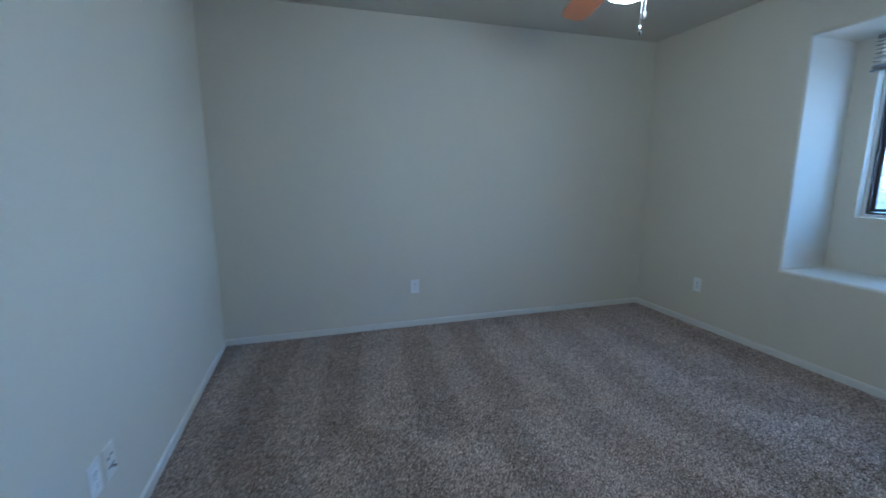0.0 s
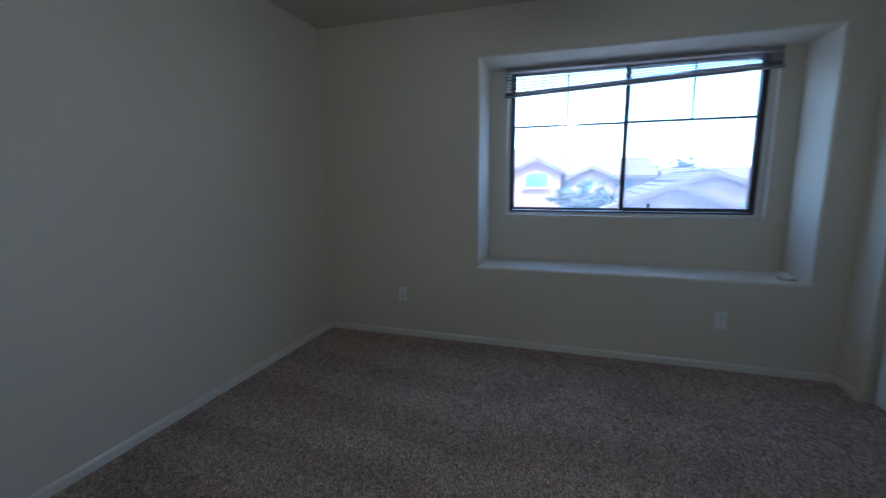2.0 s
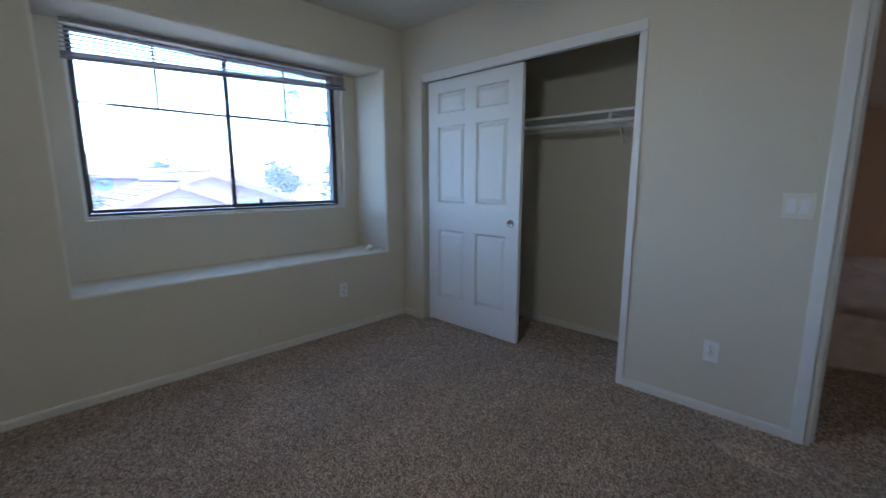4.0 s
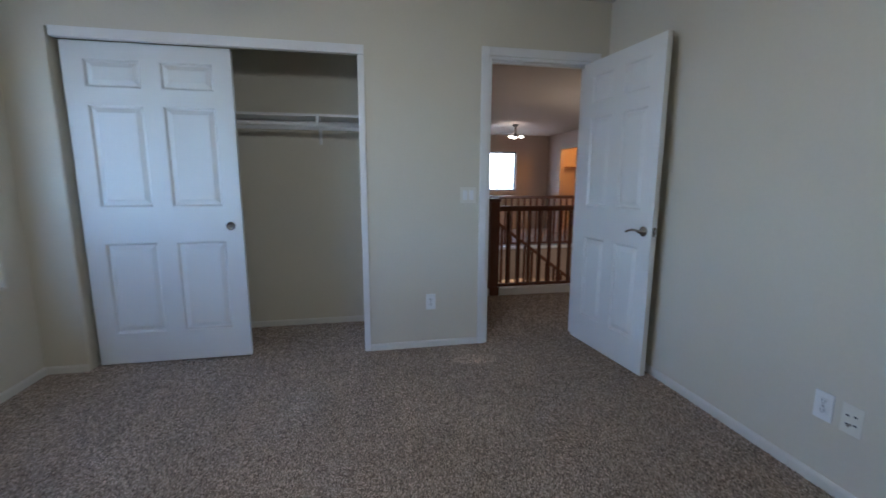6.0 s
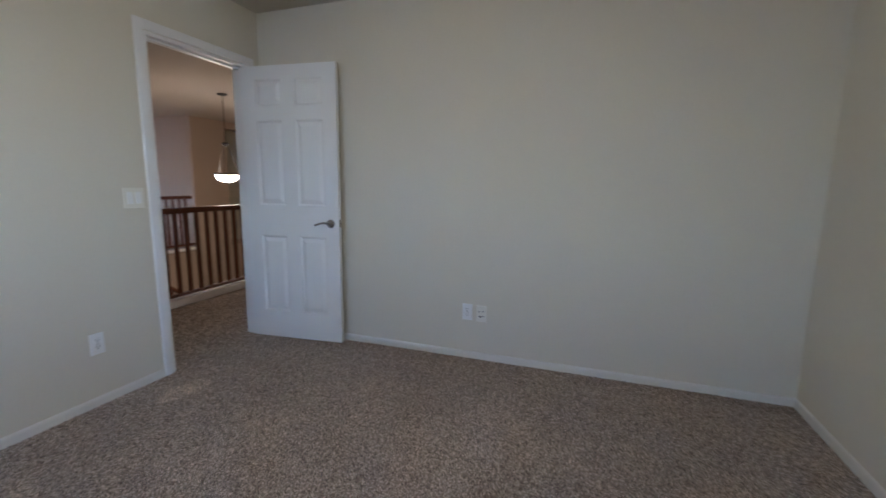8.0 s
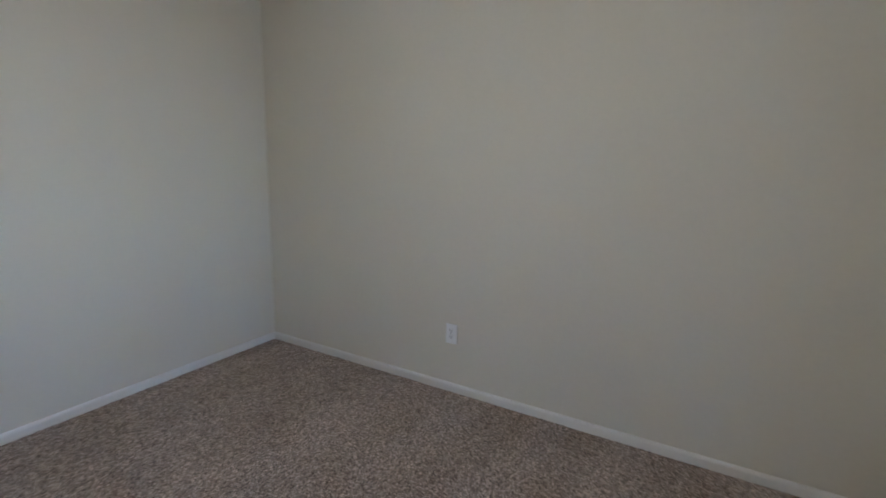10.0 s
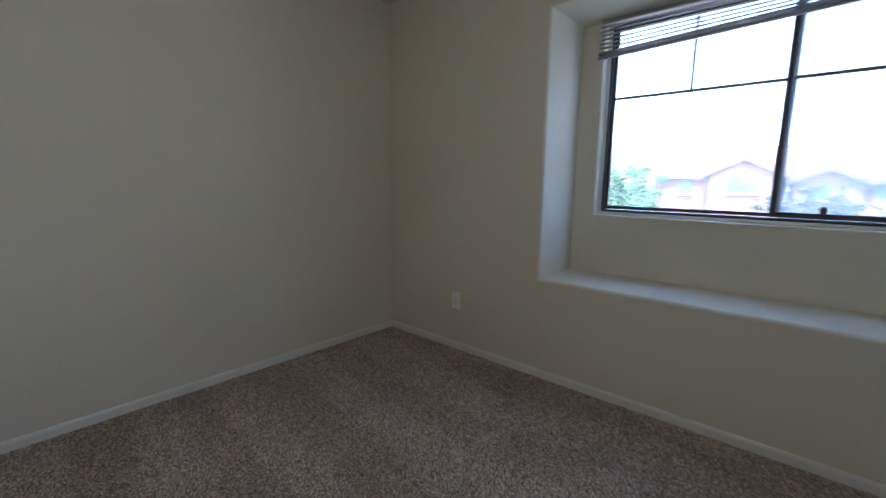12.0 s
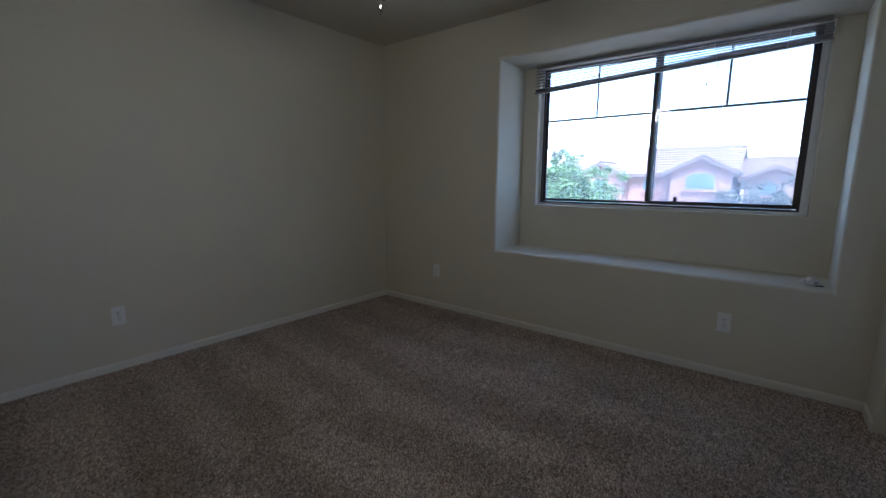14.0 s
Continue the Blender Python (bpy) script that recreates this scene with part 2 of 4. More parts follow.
NICKEL = material("satin_nickel", (0.40, 0.385, 0.37), 0.17, metal=1.0, vary=0.05, fine=0.04, fine_scale=400)
BRONZE = material("bronze_aluminium", (0.058, 0.049, 0.047), 0.52, metal=0.0, vary=0.12, fine=0.06, fine_scale=150)
# white vinyl darkened to grey, standing in for its backlit shade
BLIND_SHADED = material("white_blind_vinyl_shaded", (0.27, 0.25, 0.255), 0.45, vary=0.02, fine=0.02)
CORD = material("white_cord", (0.72, 0.72, 0.70), 0.8, vary=0.04)
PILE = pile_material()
GLASS = glass_material()
MESH = screen_material()
WOOD = material("dark_stained_wood", (0.125, 0.046, 0.025), 0.45, vary=0.3, vary_scale=6, fine=0.15, fine_scale=90, coat=0.05, random_amount=0.15)
BLADE = material("reddish_oak_blade", (0.42, 0.15, 0.055), 0.35, vary=0.2, vary_scale=9, fine=0.15, fine_scale=120, coat=0.2)
PAPER = material("crumpled_tissue", (0.78, 0.77, 0.75), 0.9, vary=0.04, fine=0.03)
BOWL = glow("lit_frosted_glass", (1.0, 0.90, 0.76), 2.8)
PEND = glow("lit_pendant_glass", (1.0, 0.84, 0.62), 1.0)
BULB = glow("lit_fan_bulb", (1.0, 0.80, 0.58), 1.4)
STUCCO = material("pink_stucco", (0.31, 0.185, 0.16), 0.9, vary=0.06, vary_scale=0.6, fine=0.08, fine_scale=8, bump=0.5, bump_scale=20, bump_depth=0.02)
STUCCO2 = material("tan_stucco", (0.27, 0.19, 0.17), 0.9, vary=0.06, vary_scale=0.6, fine=0.08, fine_scale=8, bump=0.5, bump_scale=20, bump_depth=0.02)
FASCIA = material("brown_fascia", (0.14, 0.10, 0.095), 0.7, vary=0.1)
TILE = material("clay_roof_tile", (0.19, 0.135, 0.118), 0.85, vary=0.16, vary_scale=1.2, fine=0.2, fine_scale=6, random_amount=0.1)
PANE_FAR = material("far_window_glass", (0.10, 0.16, 0.19), 0.12, vary=0.2, vary_scale=1.0)
LEAF = material("tree_leaf", (0.085, 0.150, 0.050), 0.6, vary=0.35, vary_scale=2.5, fine=0.25, fine_scale=12, random_amount=0.1)
LEAF2 = material("grey_green_leaf", (0.10, 0.112, 0.09), 0.65, vary=0.3, vary_scale=2.5, fine=0.25, fine_scale=12, random_amount=0.1)
BARK = material("tree_bark", (0.16, 0.115, 0.08), 0.9, vary=0.25, vary_scale=5, fine=0.2, fine_scale=30)
GROUND = material("desert_gravel_ground", (0.33, 0.27, 0.215), 0.95, vary=0.15, vary_scale=0.05, fine=0.12, fine_scale=2.0)
HILL = material("hazy_far_hill", (0.30, 0.31, 0.34), 1.0, vary=0.1, vary_scale=0.004, fine=0.05, fine_scale=0.05)


# ---- mesh tools ----
def obj(name, bm, mat, parent=None, label="", m=None, smooth=False):
    me = bpy.data.meshes.new(name)
    bmesh.ops.recalc_face_normals(bm, faces=bm.faces)
    if smooth:
        for f in bm.faces:
            f.smooth = True
    bm.to_mesh(me)
    bm.free()
    me.materials.append(mat)
    ob = new(name, me)
    if parent:
        ob.parent = parent
    if m is not None:
        ob.matrix_basis = m
    if label:
        ob["label"] = label
    return ob


def part(name, bm, mat, parent, label="", m=None, smooth=False):
    return obj(name, bm, mat, parent, label, m, smooth)


def share(name, me, parent, m):
    ob = new(name, me)
    ob.parent, ob.matrix_basis = parent, m
    return ob


def empty(name, m=None):
    ob = new(name)
    ob.empty_display_size = 0.1
    if m is not None:
        ob.matrix_basis = m
    return ob


def add_box(bm, a, b, bevel=0.0, segments=2):
    lo, hi = Vector(a), Vector(b)
    r = bmesh.ops.create_cube(bm, size=1.0, matrix=Matrix.LocRotScale((lo + hi) / 2, None, hi - lo))
    if bevel:
        edges = list({e for v in r["verts"] for e in v.link_edges})
        bmesh.ops.bevel(bm, geom=edges, offset=bevel, segments=segments, affect="EDGES", profile=0.5)
    return bm


def box(a, b, bevel=0.0, segments=2):
    return add_box(bmesh.new(), a, b, bevel, segments)


def add_tube(bm, p, q, r0, r1=None, seg=16):
    p, q = Vector(p), Vector(q)
    d = q - p
    m = Matrix.Translation((p + q) / 2) @ d.to_track_quat("Z", "Y").to_matrix().to_4x4()
    bmesh.ops.create_cone(bm, cap_ends=True, segments=seg, radius1=r0, radius2=r0 if r1 is None else r1, depth=d.length, matrix=m)
    return bm


def tube(p, q, r0, r1=None, seg=16):
    return add_tube(bmesh.new(), p, q, r0, r1, seg)


def lathe(profile, seg=32):
    """A body turned about z from (radius, height) pairs."""
    bm = bmesh.new()
    rings = []
    for r, z in profile:
        if r < 1e-6:
            rings.append([bm.verts.new((0, 0, z))])
        else:
            rings.append([bm.verts.new((r * math.cos(2 * math.pi * k / seg), r * math.sin(2 * math.pi * k / seg), z)) for k in range(seg)])
    for a, b in zip(rings, rings[1:]):
        for k in range(seg):
            j = (k + 1) % seg
            if len(a) == 1 and len(b) > 1:
                bm.faces.new((a[0], b[k], b[j]))
            elif len(b) == 1 and len(a) > 1:
                bm.faces.new((a[k], a[j], b[0]))
            elif len(a) > 1:
                bm.faces.new((a[k], a[j], b[j], b[k]))
    return bm


def swept(points, radius, seg=8):
    """A round wire along a line of points."""
    bm = bmesh.new()
    pts = [Vector(p) for p in points]
    rings = []
    for i, p in enumerate(pts):
        d = (pts[min(i + 1, len(pts) - 1)] - pts[max(i - 1, 0)]).normalized()
        q = d.to_track_quat("Z", "Y")
        rings.append([bm.verts.new(p + q @ Vector((radius * math.cos(2 * math.pi * k / seg), radius * math.sin(2 * math.pi * k / seg), 0))) for k in range(seg)])
    for a, b in zip(rings, rings[1:]):
        for k in range(seg):
            j = (k + 1) % seg
            bm.faces.new((a[k], a[j], b[j], b[k]))
    bm.faces.new(rings[0])
    bm.faces.new(rings[-1])
    return bm


def pierced(us, vs, holes, depth, place):
    """A slab of cells us x vs with some cells left open; place(u, v, w) gives the point, w from 0 (front) to depth."""
    bm = bmesh.new()
    made = {}

    def vert(i, j, w):
        if (i, j, w) not in made:
            made[i, j, w] = bm.verts.new(place(us[i], vs[j], depth * w))
        return made[i, j, w]

    nu, nv = len(us) - 1, len(vs) - 1
    solid = {(i, j) for i in range(nu) for j in range(nv)} - set(holes)
    for i, j in solid:
        for w in (0, 1):
            bm.faces.new([vert(i, j, w), vert(i + 1, j, w), vert(i + 1, j + 1, w), vert(i, j + 1, w)])
        for di, dj, e in ((-1, 0, ((i, j), (i, j + 1))), (1, 0, ((i + 1, j), (i + 1, j + 1))), (0, -1, ((i, j), (i + 1, j))), (0, 1, ((i, j + 1), (i + 1, j + 1)))):
            if (i + di, j + dj) not in solid:
                (a, b), (c, d) = e
                bm.faces.new([vert(a, b, 0), vert(c, d, 0), vert(c, d, 1), vert(a, b, 1)])
    return bm


def structure(ob, label, category):
    return tagged(ob, label, category, kind="structure")


# ---- bedroom shell ----
structure(obj("floor", box((-0.14, CB_Y - 0.1, -0.25), (4.4, YN + 0.14, 0.0)), CARPET), "beige brown cut-pile carpet with vacuum streaks", "carpet")
structure(obj("ceiling", box((-0.14, CB_Y - 0.12, ZC), (4.4, YN + 0.14, ZC + 0.25)), CEIL), "flat off-white textured bedroom ceiling", "ceiling")
structure(obj("wall_west", box((-0.12, 0.0, 0.0), (0.0, YN, ZC)), PAINT), "plain cream painted drywall behind the open door", "wall")
structure(obj("wall_north", box((-0.12, YN, 0.0), (4.4, YN + 0.12, ZC)), PAINT), "plain cream painted drywall with one outlet", "wall")
us, vs = (-0.12, D_X0, D_X1, C_X0, C_X1, 4.4), (0.0, D_Z, C_Z, ZC)
south = pierced(us, vs, [(1, 0), (3, 0), (3, 1)], -ST, lambda u, v, w: (u, w, v))
edge = [e for e in south.edges if all(abs(v.co.x - C_X1) < 1e-6 and abs(v.co.y) < 1e-6 for v in e.verts)]
bmesh.ops.bevel(south, geom=edge, offset=0.022, segments=5, affect="EDGES", profile=0.5)
structure(obj("wall_south", south, PAINT), "cream painted drywall with closet and door openings", "wall")


def east_wall():
    """Wall with a deep niche; the window opens through the niche's back."""
    bm = bmesh.new()
    made = {}

    def v(x, y, z):
        k = (round(x, 4), round(y, 4), round(z, 4))
        if k not in made:
            made[k] = bm.verts.new(k)
        return made[k]

    def ring(x, outer, inner):
        (a0, a1, b0, b1), (c0, c1, d0, d1) = outer, inner
        ys, zs = (a0, c0, c1, a1), (b0, d0, d1, b1)
        for i in range(3):
            for j in range(3):
                if (i, j) != (1, 1):
                    bm.faces.new([v(x, ys[i], zs[j]), v(x, ys[i + 1], zs[j]), v(x, ys[i + 1], zs[j + 1]), v(x, ys[i], zs[j + 1])])

    def sleeve(x0, x1, r, whole=False):
        y0, y1, z0, z1 = r
        for p, q in (((y0, z0), (y1, z0)), ((y1, z0), (y1, z1)), ((y1, z1), (y0, z1)), ((y0, z1), (y0, z0))):
            bm.faces.new([v(x0, *p), v(x0, *q), v(x1, *q), v(x1, *p)])

    room, niche, hole = (0.0, YN, 0.0, ZC), (N_Y0, N_Y1, N_Z0, N_Z1), (W_Y0, W_Y1, W_Z0, W_Z1)
    ring(XE, room, niche)
    sleeve(XE, N_X, niche)
    ring(N_X, niche, hole)
    sleeve(N_X, 4.39, hole)
    ring(4.39, room, hole)
    y0, y1, z0, z1 = room
    ys, zs = (y0, N_Y0, N_Y1, y1), (z0, N_Z0, N_Z1, z1)
    ys2, zs2 = (y0, W_Y0, W_Y1, y1), (z0, W_Z0, W_Z1, z1)
    for k, z in ((0, z0), (3, z1)):
        bm.faces.new([v(XE, y, z) for y in ys] + [v(4.39, y, z) for y in reversed(ys2)])
    for k, y in ((0, y0), (3, y1)):
        bm.faces.new([v(XE, y, z) for z in zs] + [v(4.39, y, z) for z in reversed(zs2)])

    def on(e, x, r):
        y0, y1, z0, z1 = r
        return all(abs(p.co.x - x) < 1e-4 and (min(abs(p.co.y - y0), abs(p.co.y - y1)) < 1e-4 or min(abs(p.co.z - z0), abs(p.co.z - z1)) < 1e-4) and
                   y0 - 1e-4 < p.co.y < y1 + 1e-4 and z0 - 1e-4 < p.co.z < z1 + 1e-4 for p in e.verts)

    bmesh.ops.recalc_face_normals(bm, faces=bm.faces)
    soft = [e for e in bm.edges if on(e, XE, niche)]
    bmesh.ops.bevel(bm, geom=soft, offset=0.019, segments=5, affect="EDGES", profile=0.5)
    soft = [e for e in bm.edges if on(e, N_X, hole)]
    bmesh.ops.bevel(bm, geom=soft, offset=0.006, segments=2, affect="EDGES", profile=0.5)
    return bm


structure(obj("wall_east", east_wall(), PAINT), "cream drywall with deep rounded window niche", "wall")

# closet shell
structure(obj("closet_wall_back", box((CB_X0 - 0.1, CB_Y - 0.1, 0), (CB_X1 + 0.1, CB_Y, ZC)), PAINT), "cream painted closet back wall", "wall")
structure(obj("closet_wall_west", box((CB_X0 - 0.1, CB_Y, 0), (CB_X0, -ST, ZC)), PAINT), "cream painted closet side wall", "wall")
structure(obj("closet_wall_east", box((CB_X1, CB_Y, 0), (CB_X1 + 0.1, -ST, ZC)), PAINT), "cream painted closet side wall", "wall")


def baseboard(p, q, normal, h=0.052, t=0.011, parent_label="white painted baseboard along the wall"):
    p, q, n = Vector((*p, 0)), Vector((*q, 0)), Vector((*normal, 0))
    bm = bmesh.new()
    prof = ((0, 0), (t, 0), (t, h * 0.72), (t * 0.8, h * 0.86), (t * 0.45, h * 0.96), (0, h))
    rows = [[bm.verts.new(s + n * a + Vector((0, 0, b))) for a, b in prof] for s in (p, q)]
    for k in range(len(prof)):
        j = (k + 1) % len(prof)
        bm.faces.new((rows[0][k], rows[0][j], rows[1][j], rows[1][k]))
    bm.faces.new(rows[0])
    bm.faces.new(rows[1])
    return structure(obj("baseboard", bm, BASEB), parent_label, "baseboard")


baseboard((0, 0.01), (0, YN), (1, 0))
baseboard((0.012, YN), (XE, YN), (0, -1))
baseboard((XE, YN - 0.012), (XE, 0.0), (-1, 0))
baseboard((D_X1 + 0.060, 0), (C_X0 - 0.04, 0), (0, 1))
baseboard((C_X1 + 0.005, 0), (XE - 0.012, 0), (0, 1))
baseboard((CB_X0, CB_Y), (CB_X1, CB_Y), (0, 1), parent_label="white painted baseboard inside the closet")
baseboard((CB_X0, -ST), (CB_X0, CB_Y + 0.012), (1, 0), parent_label="white painted baseboard inside the closet")
baseboard((CB_X1, -ST), (CB_X1, CB_Y + 0.012), (-1, 0), parent_label="white painted baseboard inside the closet")

# door frame of the bedroom
casing = structure(empty("door_frame", pose(0, 0, 0)), "white painted door casing and jamb", "door frame")
part("casing_side", box((D_X1 + 0.004, 0.0, 0.0), (D_X1 + 0.06, 0.017, D_Z + 0.06), 0.005), WHITE, casing)
part("casing_side", box((D_X0 - 0.06, 0.0, 0.0), (D_X0 - 0.004, 0.017, D_Z + 0.06), 0.005), WHITE, casing)
part("casing_head", box((D_X0 - 0.004, 0.0, D_Z + 0.004), (D_X1 + 0.004, 0.017, D_Z + 0.06), 0.005), WHITE, casing)
part("jamb", box((D_X1 - 0.018, -ST - 0.004, 0.0), (D_X1 + 0.003, 0.004, D_Z), 0.002), WHITE, casing)
part("jamb", box((D_X0 - 0.003, -ST - 0.004, 0.0), (D_X0 + 0.018, 0.004, D_Z), 0.002), WHITE, casing)
part("jamb_head", box((D_X0 + 0.018, -ST - 0.004, D_Z - 0.018), (D_X1 - 0.018, 0.004, D_Z + 0.003), 0.002), WHITE, casing)
part("door_stop", box((D_X1 - 0.030, -0.075, 0.0), (D_X1 - 0.0182, -0.040, D_Z - 0.018), 0.002), WHITE, casing)
part("door_stop", box((D_X0 + 0.030, -0.075, D_Z - 0.030), (D_X1 - 0.030, -0.040, D_Z - 0.0182), 0.002), WHITE, casing)
part("strike_plate", box((D_X1 - 0.0195, -0.034, 0.90), (D_X1 - 0.0178, -0.004, 0.955), 0.0005), NICKEL, casing, "nickel strike plate")
part("casing_side", box((D_X1 + 0.004, -ST - 0.017, 0.0), (D_X1 + 0.06, -ST, D_Z + 0.06), 0.005), WHITE, casing)

# closet opening trim
trim = structure(empty("closet_frame", pose(0, 0, 0)), "white painted closet opening trim with track fascia", "door frame")
part("fascia", box((C_X0 - 0.038, -0.03, 2.022), (C_X1 - 0.022, 0.012, 2.080), 0.003), WHITE, trim)
part("track", box((C_X0, -0.10, 2.036), (C_X1, -0.032, 2.074), 0.002), NICKEL, trim, "grey metal sliding door track")
part("jamb", box((C_X0 - 0.038, -ST - 0.003, 0.0), (C_X0 + 0.004, 0.008, 2.0215), 0.003), WHITE, trim)


# ---- doors ----
def panel_leaf(name, w, h, t, stile, gap, label):
    """A six-panel moulded door: x across, front at y=0 facing +y, z up."""
    door = structure(empty(name), label, "door")
    pw = (w - 2 * stile - gap) / 2
    us = (0, stile, stile + pw, stile + pw + gap, w - stile, w)
    vs = (0, 0.205, 0.80, 1.03, 1.645, 1.745, h - 0.095, h)
    holes = [(i, j) for i in (1, 3) for j in (1, 3, 5)]
    part("leaf", pierced(us, vs, holes, -t, lambda u, v, d: (u, d, v)), DOORPAINT, door)
    for i, j in holes:
        bm = bmesh.new()
        u0, u1, v0, v1 = us[i], us[i + 1], vs[j], vs[j + 1]
        for side in (0, 1):
            rings = []
            for inset, sink in ((0, 0), (0.006, 0.0045), (0.011, 0.0125), (0.018, 0.0130), (0.044, 0.0025), (0.048, 0.002)):
                y = -sink if side == 0 else -t + sink
                rings.append([bm.verts.new((u, y, v)) for u, v in ((u0 + inset, v0 + inset), (u1 - inset, v0 + inset), (u1 - inset, v1 - inset), (u0 + inset, v1 - inset))])
            for a, b in zip(rings, rings[1:]):
                for k in range(4):
                    bm.faces.new((a[k], a[(k + 1) % 4], b[(k + 1) % 4], b[k]))
            bm.faces.new(rings[-1])
        part("panel", bm, DOORPAINT, door)
    return door


def lever(door, x, z, y, out, toward):
    """Lever handle at (x, z) on the face at y; out: +1 or -1; toward: the way the lever points."""
    h = part("door_handle", lathe(((0, 0), (0.031, 0), (0.032, 0.004), (0.027, 0.010), (0.013, 0.013), (0.011, 0.040), (0, 0.041)), 28), NICKEL, door, "satin nickel lever handle",
             pose(x, y, z, -90 * out, 0, 0), True)
    pts = [Vector((toward * 0.105 * s, 0.004 * math.sin(s * 6.0) * (1 - s) - 0.012 * s * s + 0.008 * math.sin(s * math.pi), 0.040 + 0.006 * math.sin(s * 3.1))) for s in [k / 14 for k in range(15)]]
    bm = swept([(p.x, -p.y * out, p.z) for p in pts], 0.0075, 10)
    part("lever", bm, NICKEL, h, "curved satin nickel lever", None, True)
    return h


hinge_at = Vector((D_X0 + 0.020, -0.008, 0.014))
free_at = Vector((0.074, 0.745, 0.014))
turn = math.degrees(math.atan2(free_at.y - hinge_at.y, free_at.x - hinge_at.x))
bed_door = panel_leaf("door_1", 0.755, 2.026, 0.035, 0.105, 0.105, "open white six-panel door with nickel lever handle")
# the leaf's front (+y local) must face the room when it is closed; open, its other face shows
bed_door.matrix_basis = Matrix.Translation(hinge_at) @ pose(0, 0, 0, 0, 0, turn)
lever(bed_door, 0.690, 0.905, -0.035, -1, -1)
lever(bed_door, 0.690, 0.905, 0.0, 1, -1)
part("latch_plate", box((0.7545, -0.029, 0.878), (0.7565, -0.006, 0.935), 0.0004), NICKEL, bed_door, "nickel latch plate")
part("latch", box((0.756, -0.023, 0.899), (0.766, -0.012, 0.914), 0.002), NICKEL, bed_door, "nickel latch bolt")
for z in (0.20, 1.02, 1.80):
    hg = part("hinge", tube((-0.004, 0.006, z), (-0.004, 0.006, z + 0.09), 0.0065, None, 12), NICKEL, bed_door, "nickel butt hinge", None, True)
    part("hinge_leaf", box((0.0, -0.001, z), (0.030, 0.0015, z + 0.09), 0.0004), NICKEL, hg)

closet_door = panel_leaf("door_2", 0.924, 2.002, 0.034, 0.110, 0.110, "white six-panel sliding closet door, pushed aside")
closet_door.matrix_basis = pose(2.564, -0.046, 0.018)
pull = part("door_pull", lathe(((0, 0.001), (0.017, 0.001), (0.019, 0.002), (0.022, 0.006), (0.027, 0.007), (0.0285, 0.004), (0.0285, 0.0), (0, 0)), 28), NICKEL, closet_door, "round nickel finger pull",
            pose(0.072, 0.0, 0.902, -90, 0, 0), True)

# ---- window ----
win = structure(empty("window_1", pose(0, 0, 0)), "bronze aluminium sliding window with grids and screen", "window")
WX = 4.264
FR = 0.030
MY = 1.256


def frame_ring(y0, y1, z0, z1, x0, x1, f, bevel=0.003, head=None):
    bm = bmesh.new()
    head = f if head is None else head
    add_box(bm, (x0, y0, z0), (x1, y0 + f, z1), bevel)
    add_box(bm, (x0, y1 - f, z0), (x1, y1, z1), bevel)
    add_box(bm, (x0, y0 + f, z0), (x1, y1 - f, z0 + f), bevel)
    add_box(bm, (x0, y0 + f, z1 - head), (x1, y1 - f, z1), min(bevel, head * 0.4))
    return bm


part("window_liner", frame_ring(W_Y0 + 0.001, W_Y1 - 0.001, W_Z0 + 0.001, W_Z1 - 0.001, WX - 0.004, 4.345, 0.018, 0.003, 0.004), WHITE, win, "white liner round the frame")
part("window_liner", box((WX - 0.004, W_Y0 + 0.0195, W_Z0 + 0.0195), (4.345, W_Y0 + 0.0412, W_Z1 - 0.0055), 0.002), WHITE, win, "white filler strip beside the frame")
W_Y0, W_Y1, W_Z0, W_Z1 = W_Y0 + 0.042, W_Y1 - 0.020, W_Z0 + 0.020, W_Z1 - 0.006
part("window_frame", frame_ring(W_Y0, W_Y1, W_Z0, W_Z1, WX, 4.345, 0.014, 0.003, 0.008), BRONZE, win)
for nm, y0, y1, x0 in (("fixed_sash", MY - 0.012, W_Y1 - 0.012, WX + 0.030), ("sliding_sash", W_Y0 + 0.012, MY + 0.026, WX + 0.004)):
    f = 0.020 if nm == "fixed_sash" else 0.027
    s = part(nm, frame_ring(y0, y1, W_Z0 + 0.018, W_Z1 - 0.008, x0, x0 + 0.022, f, 0.003, 0.012), BRONZE, win)
    a, b, c, d = y0 + f, y1 - f, W_Z0 + 0.018 + f, W_Z1 - 0.020
    g = part("pane", box((x0 + 0.008, a - 0.004, c - 0.004), (x0 + 0.012, b + 0.004, d + 0.004)), GLASS, s, "clear window glass")
    g.visible_shadow = False
    part("grid_bar", box((x0 + 0.0125, a, 1.697), (x0 + 0.0185, b, 1.715), 0.001), BRONZE, s)
    mid = 1.700 if nm == "fixed_sash" else 0.816
    part("grid_bar", box((x0 + 0.0125, mid - 0.008, 1.715), (x0 + 0.0185, mid + 0.008, d), 0.001), BRONZE, s)
    if nm == "sliding_sash":
        part("latch", box((x0 - 0.014, 1.060, W_Z0 + 0.045), (x0 + 0.004, 1.085, W_Z0 + 0.078), 0.003), SLOT, s, "small black sash latch")
        part("meeting_latch", box((x0 - 0.012, MY + 0.004, 1.17), (x0 + 0.002, MY + 0.022, 1.26), 0.003), SLOT, s, "black latch on the meeting stile")
scr = part("insect_screen", frame_ring(W_Y0 + 0.018, MY, W_Z0 + 0.018, W_Z1 - 0.010, 4.332, 4.342, 0.016, 0.003, 0.008), BRONZE, win, "bronze framed insect screen")
